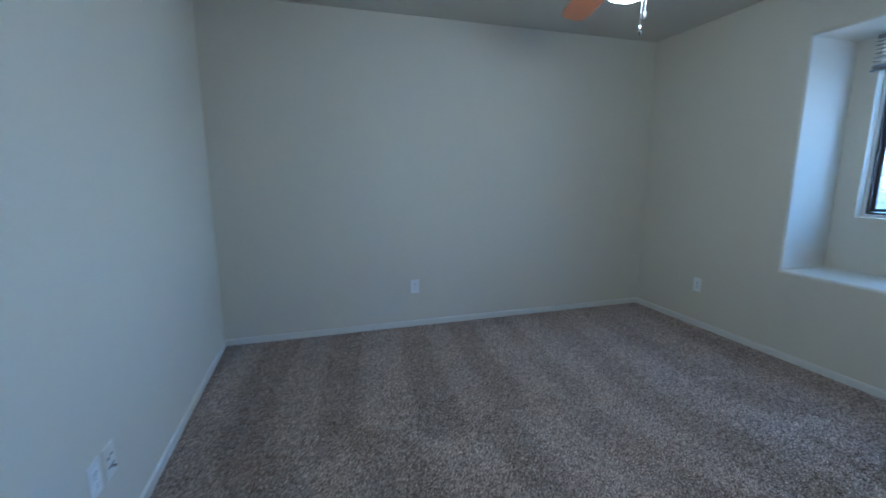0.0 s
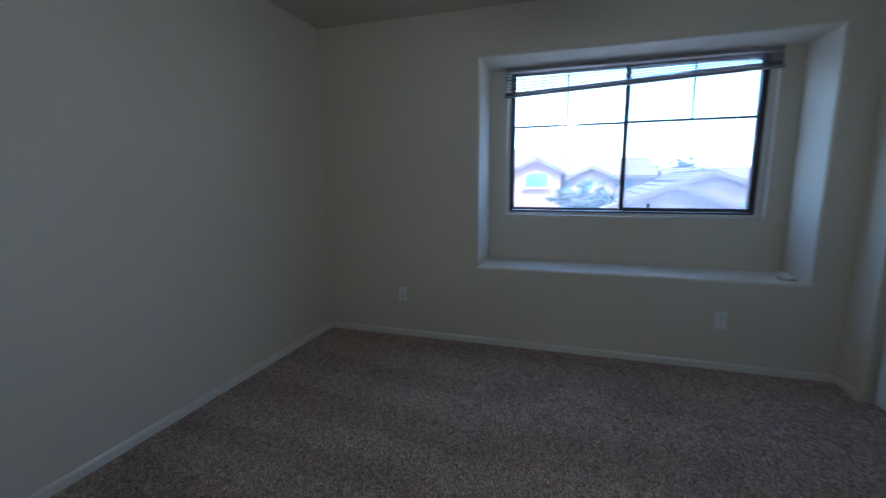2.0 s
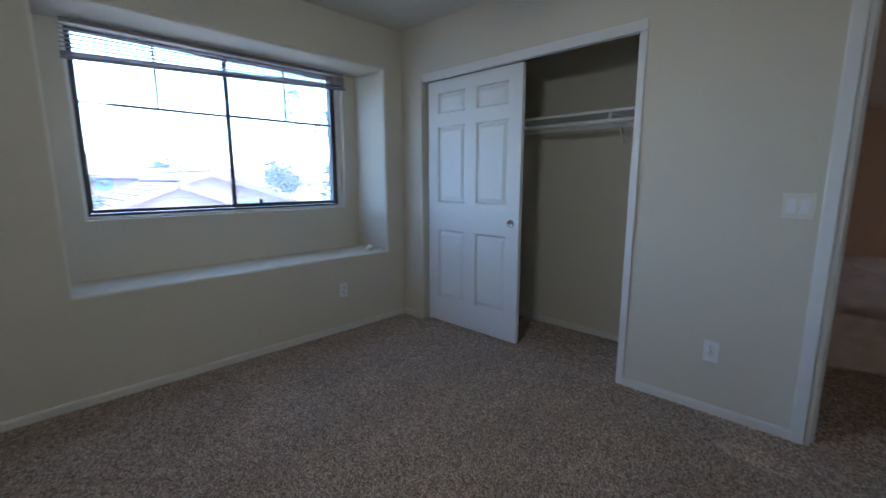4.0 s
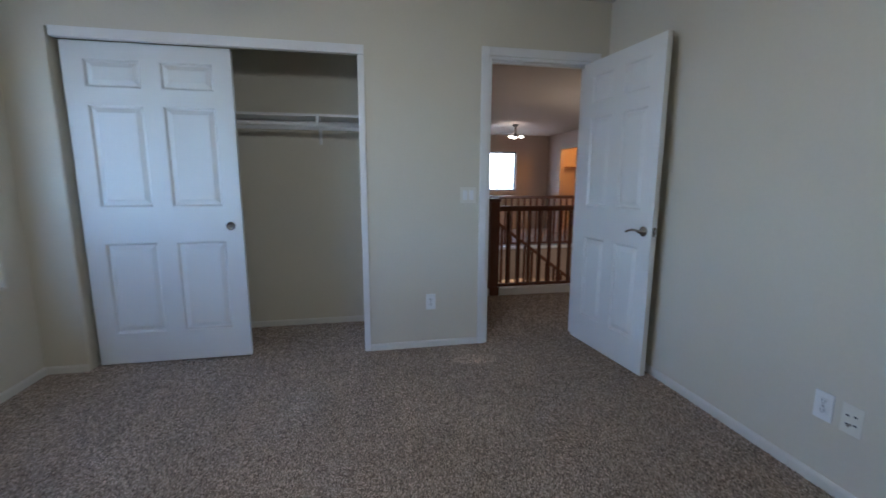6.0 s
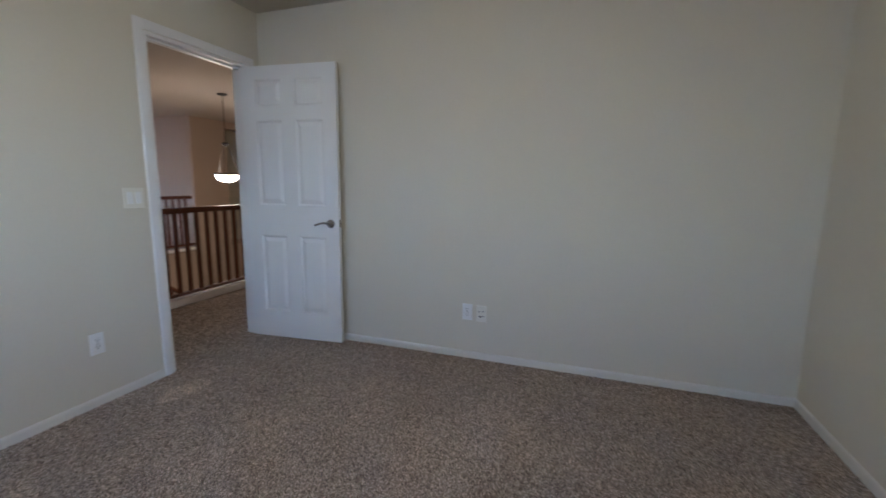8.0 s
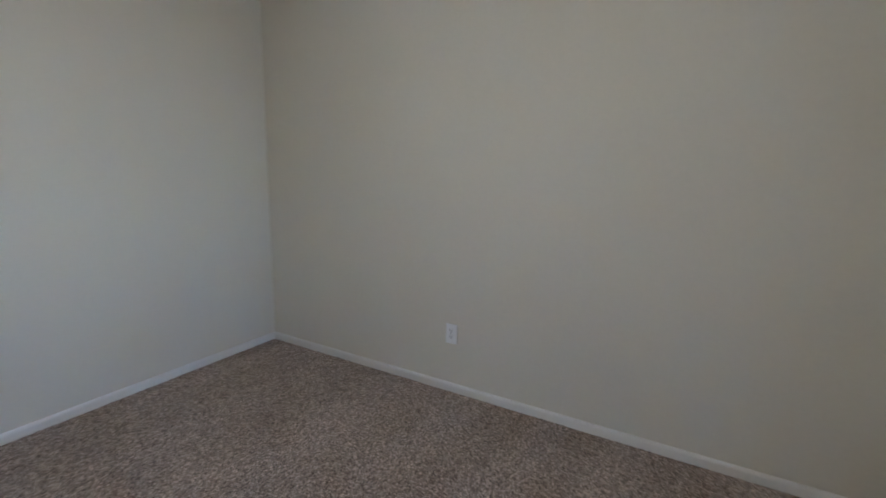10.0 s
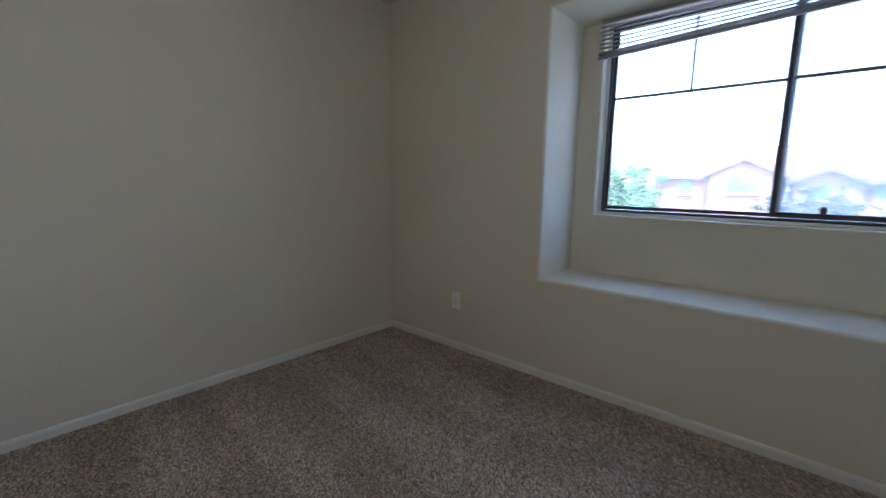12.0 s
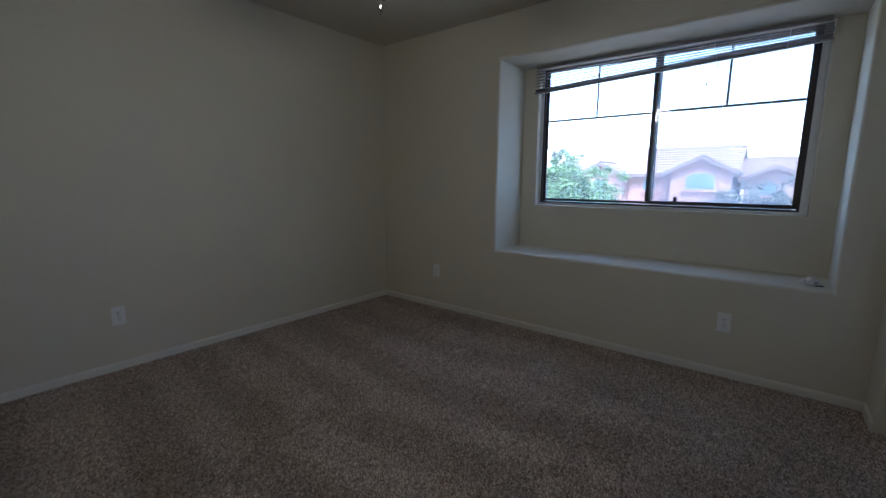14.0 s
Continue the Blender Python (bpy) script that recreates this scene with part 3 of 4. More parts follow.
net = part("screen_mesh", box((4.3365, W_Y0 + 0.04, W_Z0 + 0.04), (4.3375, MY - 0.016, W_Z1 - 0.018)), MESH, scr, "fine grey insect mesh")
net.visible_shadow = False

# ---- blind ----
BX = N_X - 0.045
BY0, BY1 = W_Y0 - 0.040, W_Y1 + 0.035
blind = tagged(empty("mini_blind", pose(BX, (BY0 + BY1) / 2, 2.05)), "raised white mini blind under the niche top", "blind")
BC = (BX, (BY0 + BY1) / 2, 2.05)


def rel(p):
    return tuple(a - b for a, b in zip(p, BC))


part("headrail", box(rel((BX - 0.014, BY0 + 0.01, 2.112)), rel((BX + 0.014, BY1 - 0.01, 2.134)), 0.003), BLIND_SHADED, blind)


def slat_mesh(length):
    bm = bmesh.new()
    rows = []
    for k in range(7):
        s = -1 + 2 * k / 6
        rows.append([bm.verts.new((s * 0.0125, e * length / 2, 0.0022 * (1 - s * s) + d)) for e in (-1, 1) for d in (0.0, 0.0007)])
    for a, b in zip(rows, rows[1:]):
        bm.faces.new((a[0], a[2], b[2], b[0]))
        bm.faces.new((a[1], b[1], b[3], a[3]))
    for r in (rows[0], rows[-1]):
        bm.faces.new((r[0], r[1], r[3], r[2]))
    return bm


slat = part("slat", slat_mesh(BY1 - BY0), BLIND_SHADED, blind)
TOPS = [2.098 - 0.0172 * k for k in range(6)]
for k, z in enumerate(TOPS):
    drop = (0.016 * k / 9)
    tilt = math.degrees(math.atan2(-0.085 * k / 6.5, BY1 - BY0))
    m = pose(0.0006 * math.sin(k * 2.3), 0.003 * math.sin(k * 1.7), z - drop * 0.3 - 2.05, tilt, 5 + 2 * math.sin(k * 1.3), 0)
    if k == 0:
        slat.matrix_basis = m
    else:
        share("slat", slat.data, blind, m)
rail_tilt = math.degrees(math.atan2(-0.088, BY1 - BY0))
for k in range(5):
    share("slat", slat.data, blind, pose(0.001 * (k % 2), 0.002 * (k % 3), 1.977 + 0.0048 * k - 2.05, rail_tilt, 2, 0))
part("bottom_rail", box((-0.014, -(BY1 - BY0) / 2 - 0.006, -0.008), (0.014, (BY1 - BY0) / 2 + 0.006, 0.008), 0.004), BLIND_SHADED, blind, "",
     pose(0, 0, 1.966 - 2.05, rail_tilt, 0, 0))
for y in (0.62, 1.24, 1.86):
    part("ladder_cord", swept([rel((BX - 0.0135, y, 2.105)), rel((BX - 0.0135, y, 1.972 + (1.24 - y) * 0.047))], 0.0009, 5), CORD, blind)
# a lift cord that hangs in a long loop, and the tilt cord with its tassel
loop = []
for k in range(25):
    s = k / 24
    y = 0.905 - 0.385 * s - 0.03 * math.sin(s * math.pi)
    z = 2.10 - 0.68 * (1 - abs(2 * s - 1) ** 2.2)
    loop.append(rel((BX - 0.016, y, z)))
part("lift_cord", swept(loop, 0.0018, 6), CORD, blind)
part("tilt_cord", swept([rel((BX - 0.016, 0.932, 2.105)), rel((BX - 0.0165, 0.930, 1.85))], 0.0009, 5), CORD, blind)
part("tassel", lathe(((0, 0.012), (0.003, 0.011), (0.006, -0.008), (0.005, -0.012), (0, -0.012)), 12), SLOT, blind, "small dark tassel", Matrix.Translation(rel((BX - 0.0165, 0.930, 1.838))), True)


# ---- electrical plates ----
def plate_body(w, h=0.116):
    return box((-w / 2, 0, -h / 2), (w / 2, 0.0055, h / 2), 0.0024, 3)


def outlet(m, label):
    th = tagged(empty("wall_outlet", m), label, "outlet", "wall outlets")
    part("cover_plate", plate_body(0.071), PLASTIC, th)
    for s in (-1, 1):
        z = s * 0.0195
        r = part("receptacle", box((-0.0165, 0.004, z - 0.0135), (0.0165, 0.0075, z + 0.0135), 0.0018, 2), PLASTIC, th)
        part("slot", box((-0.0085, 0.0072, z - 0.001), (-0.0055, 0.0078, z + 0.008)), SLOT, r)
        part("slot", box((0.0055, 0.0072, z - 0.001), (0.0085, 0.0078, z + 0.008)), SLOT, r)
        part("ground_slot", tube((0, 0.0072, z - 0.007), (0, 0.0078, z - 0.007), 0.0028, None, 10), SLOT, r)
    part("screw", tube((0, 0.0052, 0), (0, 0.0064, 0), 0.0032, None, 10), NICKEL, th)
    return th


outlet(pose(1.480, YN, 0.349, 0, 0, 180), "white duplex outlet low on cream wall")
outlet(pose(XE, 2.936, 0.355, 0, 0, 90), "white duplex outlet near the corner baseboard")
outlet(pose(XE, 0.657, 0.347, 0, 0, 90), "white duplex outlet below the window niche")
outlet(pose(1.310, 0, 0.346, 0, 0, 0), "white duplex outlet between closet and door")
outlet(pose(0, 1.698, 0.337, 0, 0, -90), "white duplex outlet beside a cable plate")

cable = tagged(empty("cable_plate", pose(0, 1.798, 0.333, 0, 0, -90)), "ivory jack plate with two cable sockets", "wall plate")
part("cover_plate", plate_body(0.071), IVORY, cable)
for x, z in ((-0.012, 0.018), (0.014, 0.014), (-0.014, -0.016), (0.012, -0.020)):
    part("jack", box((x - 0.0055, 0.005, z - 0.0035), (x + 0.0055, 0.0070, z + 0.0035), 0.001), SLOT, cable, "dark socket")
part("coax_plug", tube((0.0, 0.005, -0.018), (0.002, 0.020, -0.020), 0.0045, None, 12), NICKEL, cable, "short metal coax stub")

switch = tagged(empty("light_switch", pose(1.039, 0, 1.118)), "white double rocker switch beside the door", "light switch")
part("cover_plate", plate_body(0.117), IVORY, switch)
for x in (-0.0233, 0.0233):
    r = part("rocker", box((-0.0165, 0.003, -0.0335), (0.0165, 0.0075, 0.0335), 0.0015), PLASTIC, switch, "", pose(x, 0.001, 0, 3, 0, 0))

# ---- closet fittings ----
shelf = tagged(empty("closet_shelf", pose(CB_X0, CB_Y, 1.682)), "white painted closet shelf on cleats and bracket", "shelf")
SL = CB_X1 - CB_X0
part("board", box((0.0, 0.0, 0.0), (SL, 0.290, 0.019), 0.002), WHITE, shelf)
part("back_cleat", box((0.0, 0.0, -0.068), (SL, 0.018, 0.0), 0.002), WHITE, shelf)
for x in (0.0, SL - 0.018):
    part("side_cleat", box((x, 0.018, -0.068), (x + 0.018, 0.285, 0.0), 0.002), WHITE, shelf)
BKX = 2.090 - CB_X0
bk = part("bracket", box((BKX - 0.013, 0.018, -0.178), (BKX + 0.013, 0.0215, -0.001), 0.0008), WHITE, shelf, "white metal shelf and rod bracket")
part("bracket_arm", box((BKX - 0.012, 0.0215, -0.016), (BKX + 0.012, 0.296, -0.0005), 0.0008), WHITE, bk)
part("bracket_brace", swept([(BKX, 0.022, -0.18), (BKX, 0.10, -0.12), (BKX, 0.22, -0.03), (BKX, 0.275, -0.014)], 0.006, 8), WHITE, bk)
part("bracket_nose", box((BKX - 0.011, 0.2915, -0.060), (BKX + 0.011, 0.303, -0.001), 0.003), WHITE, bk)
part("rod_hook", swept([(BKX, 0.298, -0.03), (BKX, 0.301, -0.060), (BKX, 0.285, -0.079), (BKX, 0.262, -0.068)], 0.006, 8), WHITE, bk)
rod = tagged(empty("closet_rod", pose(CB_X0, CB_Y + 0.282, 1.626)), "white painted closet hanging rod below the shelf", "closet rod")
part("pole", tube((0.006, 0, 0), (SL - 0.006, 0, 0), 0.0165, None, 20), WHITE, rod, "", None, True)
for x in (0.0, SL - 0.008):
    part("rod_socket", tube((x, 0, 0), (x + 0.008, 0, 0), 0.027, None, 20), WHITE, rod)
patch = tagged(obj("wall_patch", box((2.038, CB_Y, 1.378), (2.113, CB_Y + 0.012, 1.492), 0.001), PAINT), "small cream painted cover on the closet wall", "wall plate")

# ---- crumpled tissue on the niche ledge ----
bm = bmesh.new()
bmesh.ops.create_icosphere(bm, subdivisions=4, radius=1.0)
for v in bm.verts:
    n = 0.72 + 0.45 * noise.noise(v.co * 1.9) + 0.22 * noise.noise(v.co * 5.3)
    v.co = Vector((v.co.x * 0.042 * n, v.co.y * 0.046 * n, max(0.0, (v.co.z * 0.5 + 0.42) * 0.058 * n)))
tissue = tagged(obj("crumpled_tissue", bm, PAPER, None, "", pose(3.895, 0.288, N_Z0 + 0.001), True), "crumpled white tissue on the niche ledge", "tissue")
clip = swept([(0.0, 0.0, 0.004), (0.012, -0.016, 0.005), (0.022, -0.030, 0.004), (0.018, -0.036, 0.004), (0.008, -0.022, 0.004)], 0.003, 6)
tagged(obj("small_clip", clip, SLOT, None, "", pose(3.860, 0.262, N_Z0 + 0.001)), "small dark clip beside the tissue", "clip")

# ---- ceiling fan ----
FX, FY = 1.904, 1.740
fan = tagged(empty("ceiling_fan", pose(FX, FY, ZC)), "bedroom ceiling fan with reddish wood blades, lit bowl", "ceiling fan")
part("canopy", lathe(((0, 0), (0.075, 0), (0.075, -0.02), (0.06, -0.085), (0.03, -0.11), (0, -0.11)), 32), NICKEL, fan, "nickel canopy", None, True)
part("motor_housing", lathe(((0, -0.07), (0.05, -0.075), (0.115, -0.11), (0.13, -0.16), (0.125, -0.23), (0.09, -0.27), (0, -0.275)), 40), NICKEL, fan, "nickel motor housing", pose(0, 0, -0.038), True)
part("light_fitter", lathe(((0, -0.274), (0.07, -0.275), (0.075, -0.32), (0.10, -0.34), (0.105, -0.36), (0, -0.362)), 36), NICKEL, fan, "nickel light fitter", pose(0, 0, -0.038), True)
part("light_bowl", lathe(((0.100, -0.361), (0.118, -0.375), (0.122, -0.40), (0.108, -0.44), (0.075, -0.475), (0.035, -0.492), (0, -0.496)), 40), BOWL, fan, "lit frosted glass bowl", pose(0, 0, -0.038), True)


def blade_mesh():
    bm = bmesh.new()
    outline = [(0.20, 0.050), (0.28, 0.060), (0.45, 0.068), (0.61, 0.068), (0.665, 0.056), (0.685, 0.030)]
    ring = outline + [(x, -y) for x, y in reversed(outline)]
    top = [bm.verts.new((x, y, 0.003)) for x, y in ring]
    low = [bm.verts.new((x, y, -0.003)) for x, y in ring]
    bm.faces.new(top)
    bm.faces.new(low)
    for k in range(len(ring)):
        j = (k + 1) % len(ring)
        bm.faces.new((top[k], top[j], low[j], low[k]))
    return bm


def iron_mesh():
    bm = bmesh.new()
    add_box(bm, (0.11, -0.018, -0.004), (0.22, 0.018, 0.004), 0.002)
    add_box(bm, (0.20, -0.040, -0.008), (0.27, 0.040, -0.0035), 0.002)
    return bm


first_blade = first_iron = None
for k in range(5):
    m = pose(0, 0, -0.366, 0, 0, 75.3 + 72 * k) @ pose(0, 0, 0, 11, 0, 0)
    if k == 0:
        first_blade = part("blade", blade_mesh(), BLADE, fan, "reddish wood blade", m)
        first_iron = part("blade_iron", iron_mesh(), NICKEL, fan, "", m)
    else:
        share("blade", first_blade.data, fan, m)["label"] = "reddish wood blade"
        share("blade_iron", first_iron.data, fan, m)


def bead_chain(x, y, z0, z1):
    bm = bmesh.new()
    n = int((z0 - z1) / 0.0065)
    for k in range(n):
        bmesh.ops.create_icosphere(bm, subdivisions=1, radius=0.0026, matrix=Matrix.Translation((x, y, z0 - 0.0065 * k)))
    return bm


c1 = part("pull_chain", bead_chain(0.046, -0.020, -0.37, -0.625), NICKEL, fan, "beaded pull chain")
part("chain_knob", lathe(((0, -0.565), (0.004, -0.568), (0.006, -0.588), (0.004, -0.600), (0, -0.602)), 12), NICKEL, c1, "", pose(0.046, -0.020, -0.058), True)
c2 = part("pull_chain", bead_chain(0.082, 0.000, -0.37, -0.560), NICKEL, fan, "beaded pull chain")
part("chain_knob", lathe(((0, -0.500), (0.005, -0.503), (0.006, -0.530), (0.005, -0.534), (0, -0.535)), 12), BRONZE, c2, "dark chain knob", pose(0.082, 0.000, -0.058), True)

# ---- upstairs hall, stairwell and loft ----
GX, GY = 0.415, -1.30          # corner post of the hall guard
LY = -4.20                     # edge of the loft
HX0, HX1, HY0 = -4.30, 1.55, -7.20
VX1 = 0.36                     # east edge of the stairwell
structure(obj("hall_floor", box((HX0, GY - 0.05, -0.25), (HX1, CB_Y - 0.1, 0.0)), CARPET), "beige brown carpet of the upstairs hall", "carpet")
structure(obj("hall_floor", box((HX0, CB_Y - 0.1, -0.25), (-0.14, -0.1, 0.0)), CARPET), "beige brown carpet of the upstairs hall", "carpet")
structure(obj("hall_floor", box((VX1, LY, -0.25), (HX1, GY - 0.05, 0.0)), CARPET), "beige brown carpet beside the stair", "carpet")
structure(obj("loft_floor", box((HX0, HY0, -0.30), (HX1, LY, 0.0)), CARPET), "beige brown carpet of the loft", "carpet")
structure(obj("hall_ceiling", box((HX0 - 0.1, HY0 - 0.1, HC), (HX1 + 0.1, CB_Y - 0.12, HC + 0.25)), HALLCEIL_DIMMED), "off-white hall ceiling", "ceiling")
structure(obj("hall_ceiling", box((HX0 - 0.1, CB_Y - 0.12, HC), (CB_X0 - 0.1, -ST, HC + 0.03)), HALLCEIL_DIMMED), "off-white hall ceiling by the door", "ceiling")
# two walls added out of view so that daylight doesn't leak into the hall
structure(obj("hall_wall_north", box((HX0 - 0.1, -ST, -0.3), (-0.12, 0.02, HC + 0.2)), HALL_DIMMED), "added wall that closes off the hall", "wall")
structure(obj("hall_wall_east", box((HX1, HY0, -0.3), (HX1 + 0.1, CB_Y - 0.1, HC)), HALL_DIMMED), "added wall that closes off the hall", "wall")
structure(obj("hall_wall_west", box((HX0 - 0.1, HY0, -3.0), (HX0, -ST, HC)), PAINT), "cream painted stairwell wall", "wall")
HW = (-2.07, -0.55, 0.97, 1.93)
fx = pierced((HX0, HW[0], HW[1], HX1), (-0.3, HW[2], HW[3], HC), [(1, 1)], -0.14, lambda u, v, w: (u, HY0 + w, v))
structure(obj("loft_wall_south", fx, HALL_DIMMED), "cream painted loft wall with a window", "wall")
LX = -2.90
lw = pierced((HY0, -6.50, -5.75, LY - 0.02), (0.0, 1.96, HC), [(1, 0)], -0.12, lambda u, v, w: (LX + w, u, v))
structure(obj("loft_wall_west", lw, HALL_DIMMED), "cream painted loft wall with a doorway", "wall")
structure(obj("lit_room_wall", box((HX0, -6.95, 0.0), (LX - 0.12, -6.85, HC)), HALL_DIMMED), "cream wall of the lamp-lit room", "wall")
structure(obj("lit_room_wall", box((HX0, -5.50, 0.0), (LX - 0.12, -5.40, HC)), HALL_DIMMED), "cream wall of the lamp-lit room", "wall")

w2 = structure(empty("window_2", pose(0, 0, 0)), "bright bronze-framed loft window", "window")
part("window_frame", pierced((HW[0], HW[0] + 0.04, -1.330, -1.290, HW[1] - 0.04, HW[1]), (HW[2], HW[2] + 0.04, HW[3] - 0.04, HW[3]), [(1, 1), (3, 1)], -0.05,
     lambda u, v, w: (u, HY0 - 0.06 + w, v)), BRONZE, w2)
for a, b in ((HW[0] + 0.04, -1.330), (-1.290, HW[1] - 0.04)):
    g = part("pane", box((a, HY0 - 0.090, HW[2] + 0.04), (b, HY0 - 0.085, HW[3] - 0.04)), GLASS, w2, "clear window glass")
    g.visible_shadow = False

# lower storey seen past the guards
structure(obj("lower_floor", box((HX0 - 0.1, HY0, -3.05), (HX1 + 0.1, -0.1, -2.9)), CARPET), "carpet of the lower storey", "carpet")
structure(obj("lower_wall_north", box((HX0, GY - 0.05, -2.9), (HX1, GY + 0.07, -0.25)), PAINT), "cream stairwell wall below the hall", "wall")
structure(obj("lower_wall_east", box((VX1, LY, -2.9), (VX1 + 0.1, GY - 0.05, -0.25)), PAINT), "cream stairwell wall below the hall", "wall")
lo = pierced((HX0, -2.2, -0.45, VX1 + 0.1), (-2.9, -2.2, -0.56, -0.02), [(1, 1)], -0.12, lambda u, v, w: (u, LY + 0.02 + w, v))
structure(obj("lower_wall_south", lo, HALL_DIMMED), "cream stairwell wall with a lit opening", "wall")
structure(obj("lower_room_wall", box((HX0, -5.7, -2.9), (VX1, -5.6, -0.3)), HALL_DIMMED), "cream wall of the lit lower room", "wall")
structure(obj("lower_room_wall", box((VX1, -5.7, -2.9), (VX1 + 0.1, LY, -0.3)), HALL_DIMMED), "cream wall of the lit lower room", "wall")
structure(obj("curb", box((HX0, GY - 0.055, 0.0), (GX + 0.06, GY + 0.055, 0.076), 0.006), WHITE), "white painted curb under the hall guard", "trim")
structure(obj("curb", box((LX, LY - 0.05, 0.0), (VX1 - 0.05, LY + 0.05, 0.05), 0.006), WHITE), "white painted curb under the loft guard", "trim")

pier = pierced((HX0, -3.66, LX - 0.003), (-2.9, 2.21, HC), [(0, 0)], -0.25, lambda u, v, w: (u, LY + 0.032 + w, v))
structure(obj("stair_wall_south", pier, HALL_DIMMED), "stairwell wall with a tall recess, shade in its paint", "wall")
structure(obj("stair_recess_wall", box((HX0, LY - 0.72, -2.9), (-3.30, LY - 0.62, HC)), PAINT), "cream back wall of the stairwell recess", "wall")

stairs = structure(empty("staircase", pose(VX1, 0, 0)), "carpeted stair that descends beside the guard", "staircase")
for k in range(13):
    part("step", box((-0.255 * (k + 1), -2.70, -2.9), (-0.255 * k, GY - 0.06, -0.19 * (k + 1)), 0.0), CARPET, stairs)


def guard(name, a, b, label, post_ends, top=0.93, slope=0.0):
    """Square balusters between a top and a bottom rail from a to b (x, y); slope: rise along it."""
    a, b = Vector((*a, 0)), Vector((*b, 0))
    L = (b - a).length
    ang = math.degrees(math.atan2(b.y - a.y, b.x - a.x))
    g = tagged(empty(name, Matrix.Translation(a) @ pose(0, 0, 0, 0, 0, ang)), label, "railing", "stair guards")

    def beam(nm, z, h, w):
        bm = bmesh.new()
        add_box(bm, (0, -w / 2, z - h / 2), (L, w / 2, z + h / 2), min(h, w) * 0.22, 3)
        for v in bm.verts:
            v.co.z += slope * v.co.x
        part(nm, bm, WOOD, g)

    beam("handrail", top, 0.055, 0.062)
    beam("bottom_rail", 0.105, 0.032, 0.045)
    n = int(L / 0.117)
    post = None
    for k in range(1, n):
        x = k * L / n
        m = pose(x, 0, slope * x)
        if post is None:
            post = part("baluster", box((-0.016, -0.016, 0.115), (0.016, 0.016, top - 0.025), 0.003, 1), WOOD, g, "", m)
        else:
            share("baluster", post.data, g, m)
    return g


def newel(x, y, h=1.04, z0=0.0):
    n = tagged(empty("newel_post", pose(x, y, z0)), "dark stained square newel post with cap", "post", "newel posts")
    part("shaft", box((-0.048, -0.048, 0.0), (0.048, 0.048, h - 0.035), 0.004), WOOD, n)
    part("base", box((-0.056, -0.056, 0.0), (0.056, 0.056, 0.10), 0.006), WOOD, n)
    part("cap", box((-0.062, -0.062, h - 0.035), (0.062, 0.062, h), 0.010, 3), WOOD, n)
    return n


newel(GX, GY)
newel(0.33, -2.75)
guard("hall_guard", (GX - 0.04, GY), (HX0 + 0.02, GY), "dark wood guard with square balusters along the hall", True)
guard("loft_guard", (VX1 - 0.05, LY), (LX + 0.05, LY), "dark wood guard with square balusters along the loft", True)
guard("stair_guard", (0.29, -2.75), (-2.3, -2.75), "dark wood guard that slopes down beside the stair", True, 0.93, -0.745)

# hanging bowl lamp over the stairwell
PX, PY = -1.66, -2.10
lamp = tagged(empty("pendant_lamp", pose(PX, PY, HC) @ Matrix.Scale(0.92, 4)), "lit bowl pendant lamp on a dark chain", "pendant lamp")
part("canopy", lathe(((0, 0), (0.065, 0), (0.06, -0.02), (0.02, -0.03), (0, -0.03)), 28), BRONZE, lamp, "", None, True)
part("chain", swept([(0, 0, -0.03), (0, 0, -0.68)], 0.005, 8), BRONZE, lamp)
part("hub", lathe(((0, -0.66), (0.03, -0.665), (0.05, -0.69), (0.02, -0.715), (0, -0.72)), 24), BRONZE, lamp, "", None, True)
for k in range(3):
    a = radians(30 + 120 * k)
    part("stay", swept([(0.03 * math.cos(a), 0.03 * math.sin(a), -0.70), (0.165 * math.cos(a), 0.165 * math.sin(a), -1.10)], 0.004, 6), BRONZE, lamp)
part("rim", lathe(((0.158, -1.10), (0.172, -1.095), (0.176, -1.110), (0.172, -1.125), (0.158, -1.12), (0.158, -1.10)), 40), BRONZE, lamp, "", None, True)
part("bowl", lathe(((0.160, -1.115), (0.154, -1.145), (0.128, -1.185), (0.082, -1.212), (0.030, -1.224), (0, -1.225)), 40), PEND, lamp, "lit frosted glass bowl", None, True)
pl = bpy.data.lights.new("pendant_light", "POINT")
pl.energy, pl.color, pl.shadow_soft_size = 1.5, (1.0, 0.76, 0.52), 0.16
new("pendant_light", pl).matrix_world = pose(PX, PY, HC - 1.30)

# loft fan light
lf = tagged(empty("loft_ceiling_light", pose(-1.30, -5.3, HC - 0.13)), "dark ceiling light with three lit shades", "ceiling light")
part("canopy", lathe(((0, 0.13), (0.06, 0.13), (0.06, 0.10), (0.02, 0.08), (0.02, -0.05), (0.05, -0.065), (0.05, -0.10), (0, -0.11)), 24), BRONZE, lf, "", None, True)
for k in range(3):
    a = radians(20 + 120 * k)
    arm = part("arm", swept([(0.05 * math.cos(a), 0.05 * math.sin(a), -0.10), (0.10 * math.cos(a), 0.10 * math.sin(a), -0.105)], 0.008, 8), BRONZE, lf)
    part("shade", lathe(((0.012, 0.018), (0.032, 0.007), (0.040, -0.010), (0.028, -0.023), (0, -0.027)), 18), BULB, arm, "lit glass shade", pose(0.12 * math.cos(a), 0.12 * math.sin(a), -0.110), True)
ll = bpy.data.lights.new("loft_light", "POINT")
ll.energy, ll.color, ll.shadow_soft_size = 0.06, (1.0, 0.68, 0.45), 0.12
new("loft_light", ll).matrix_world = pose(-1.30, -5.3, HC - 0.40)

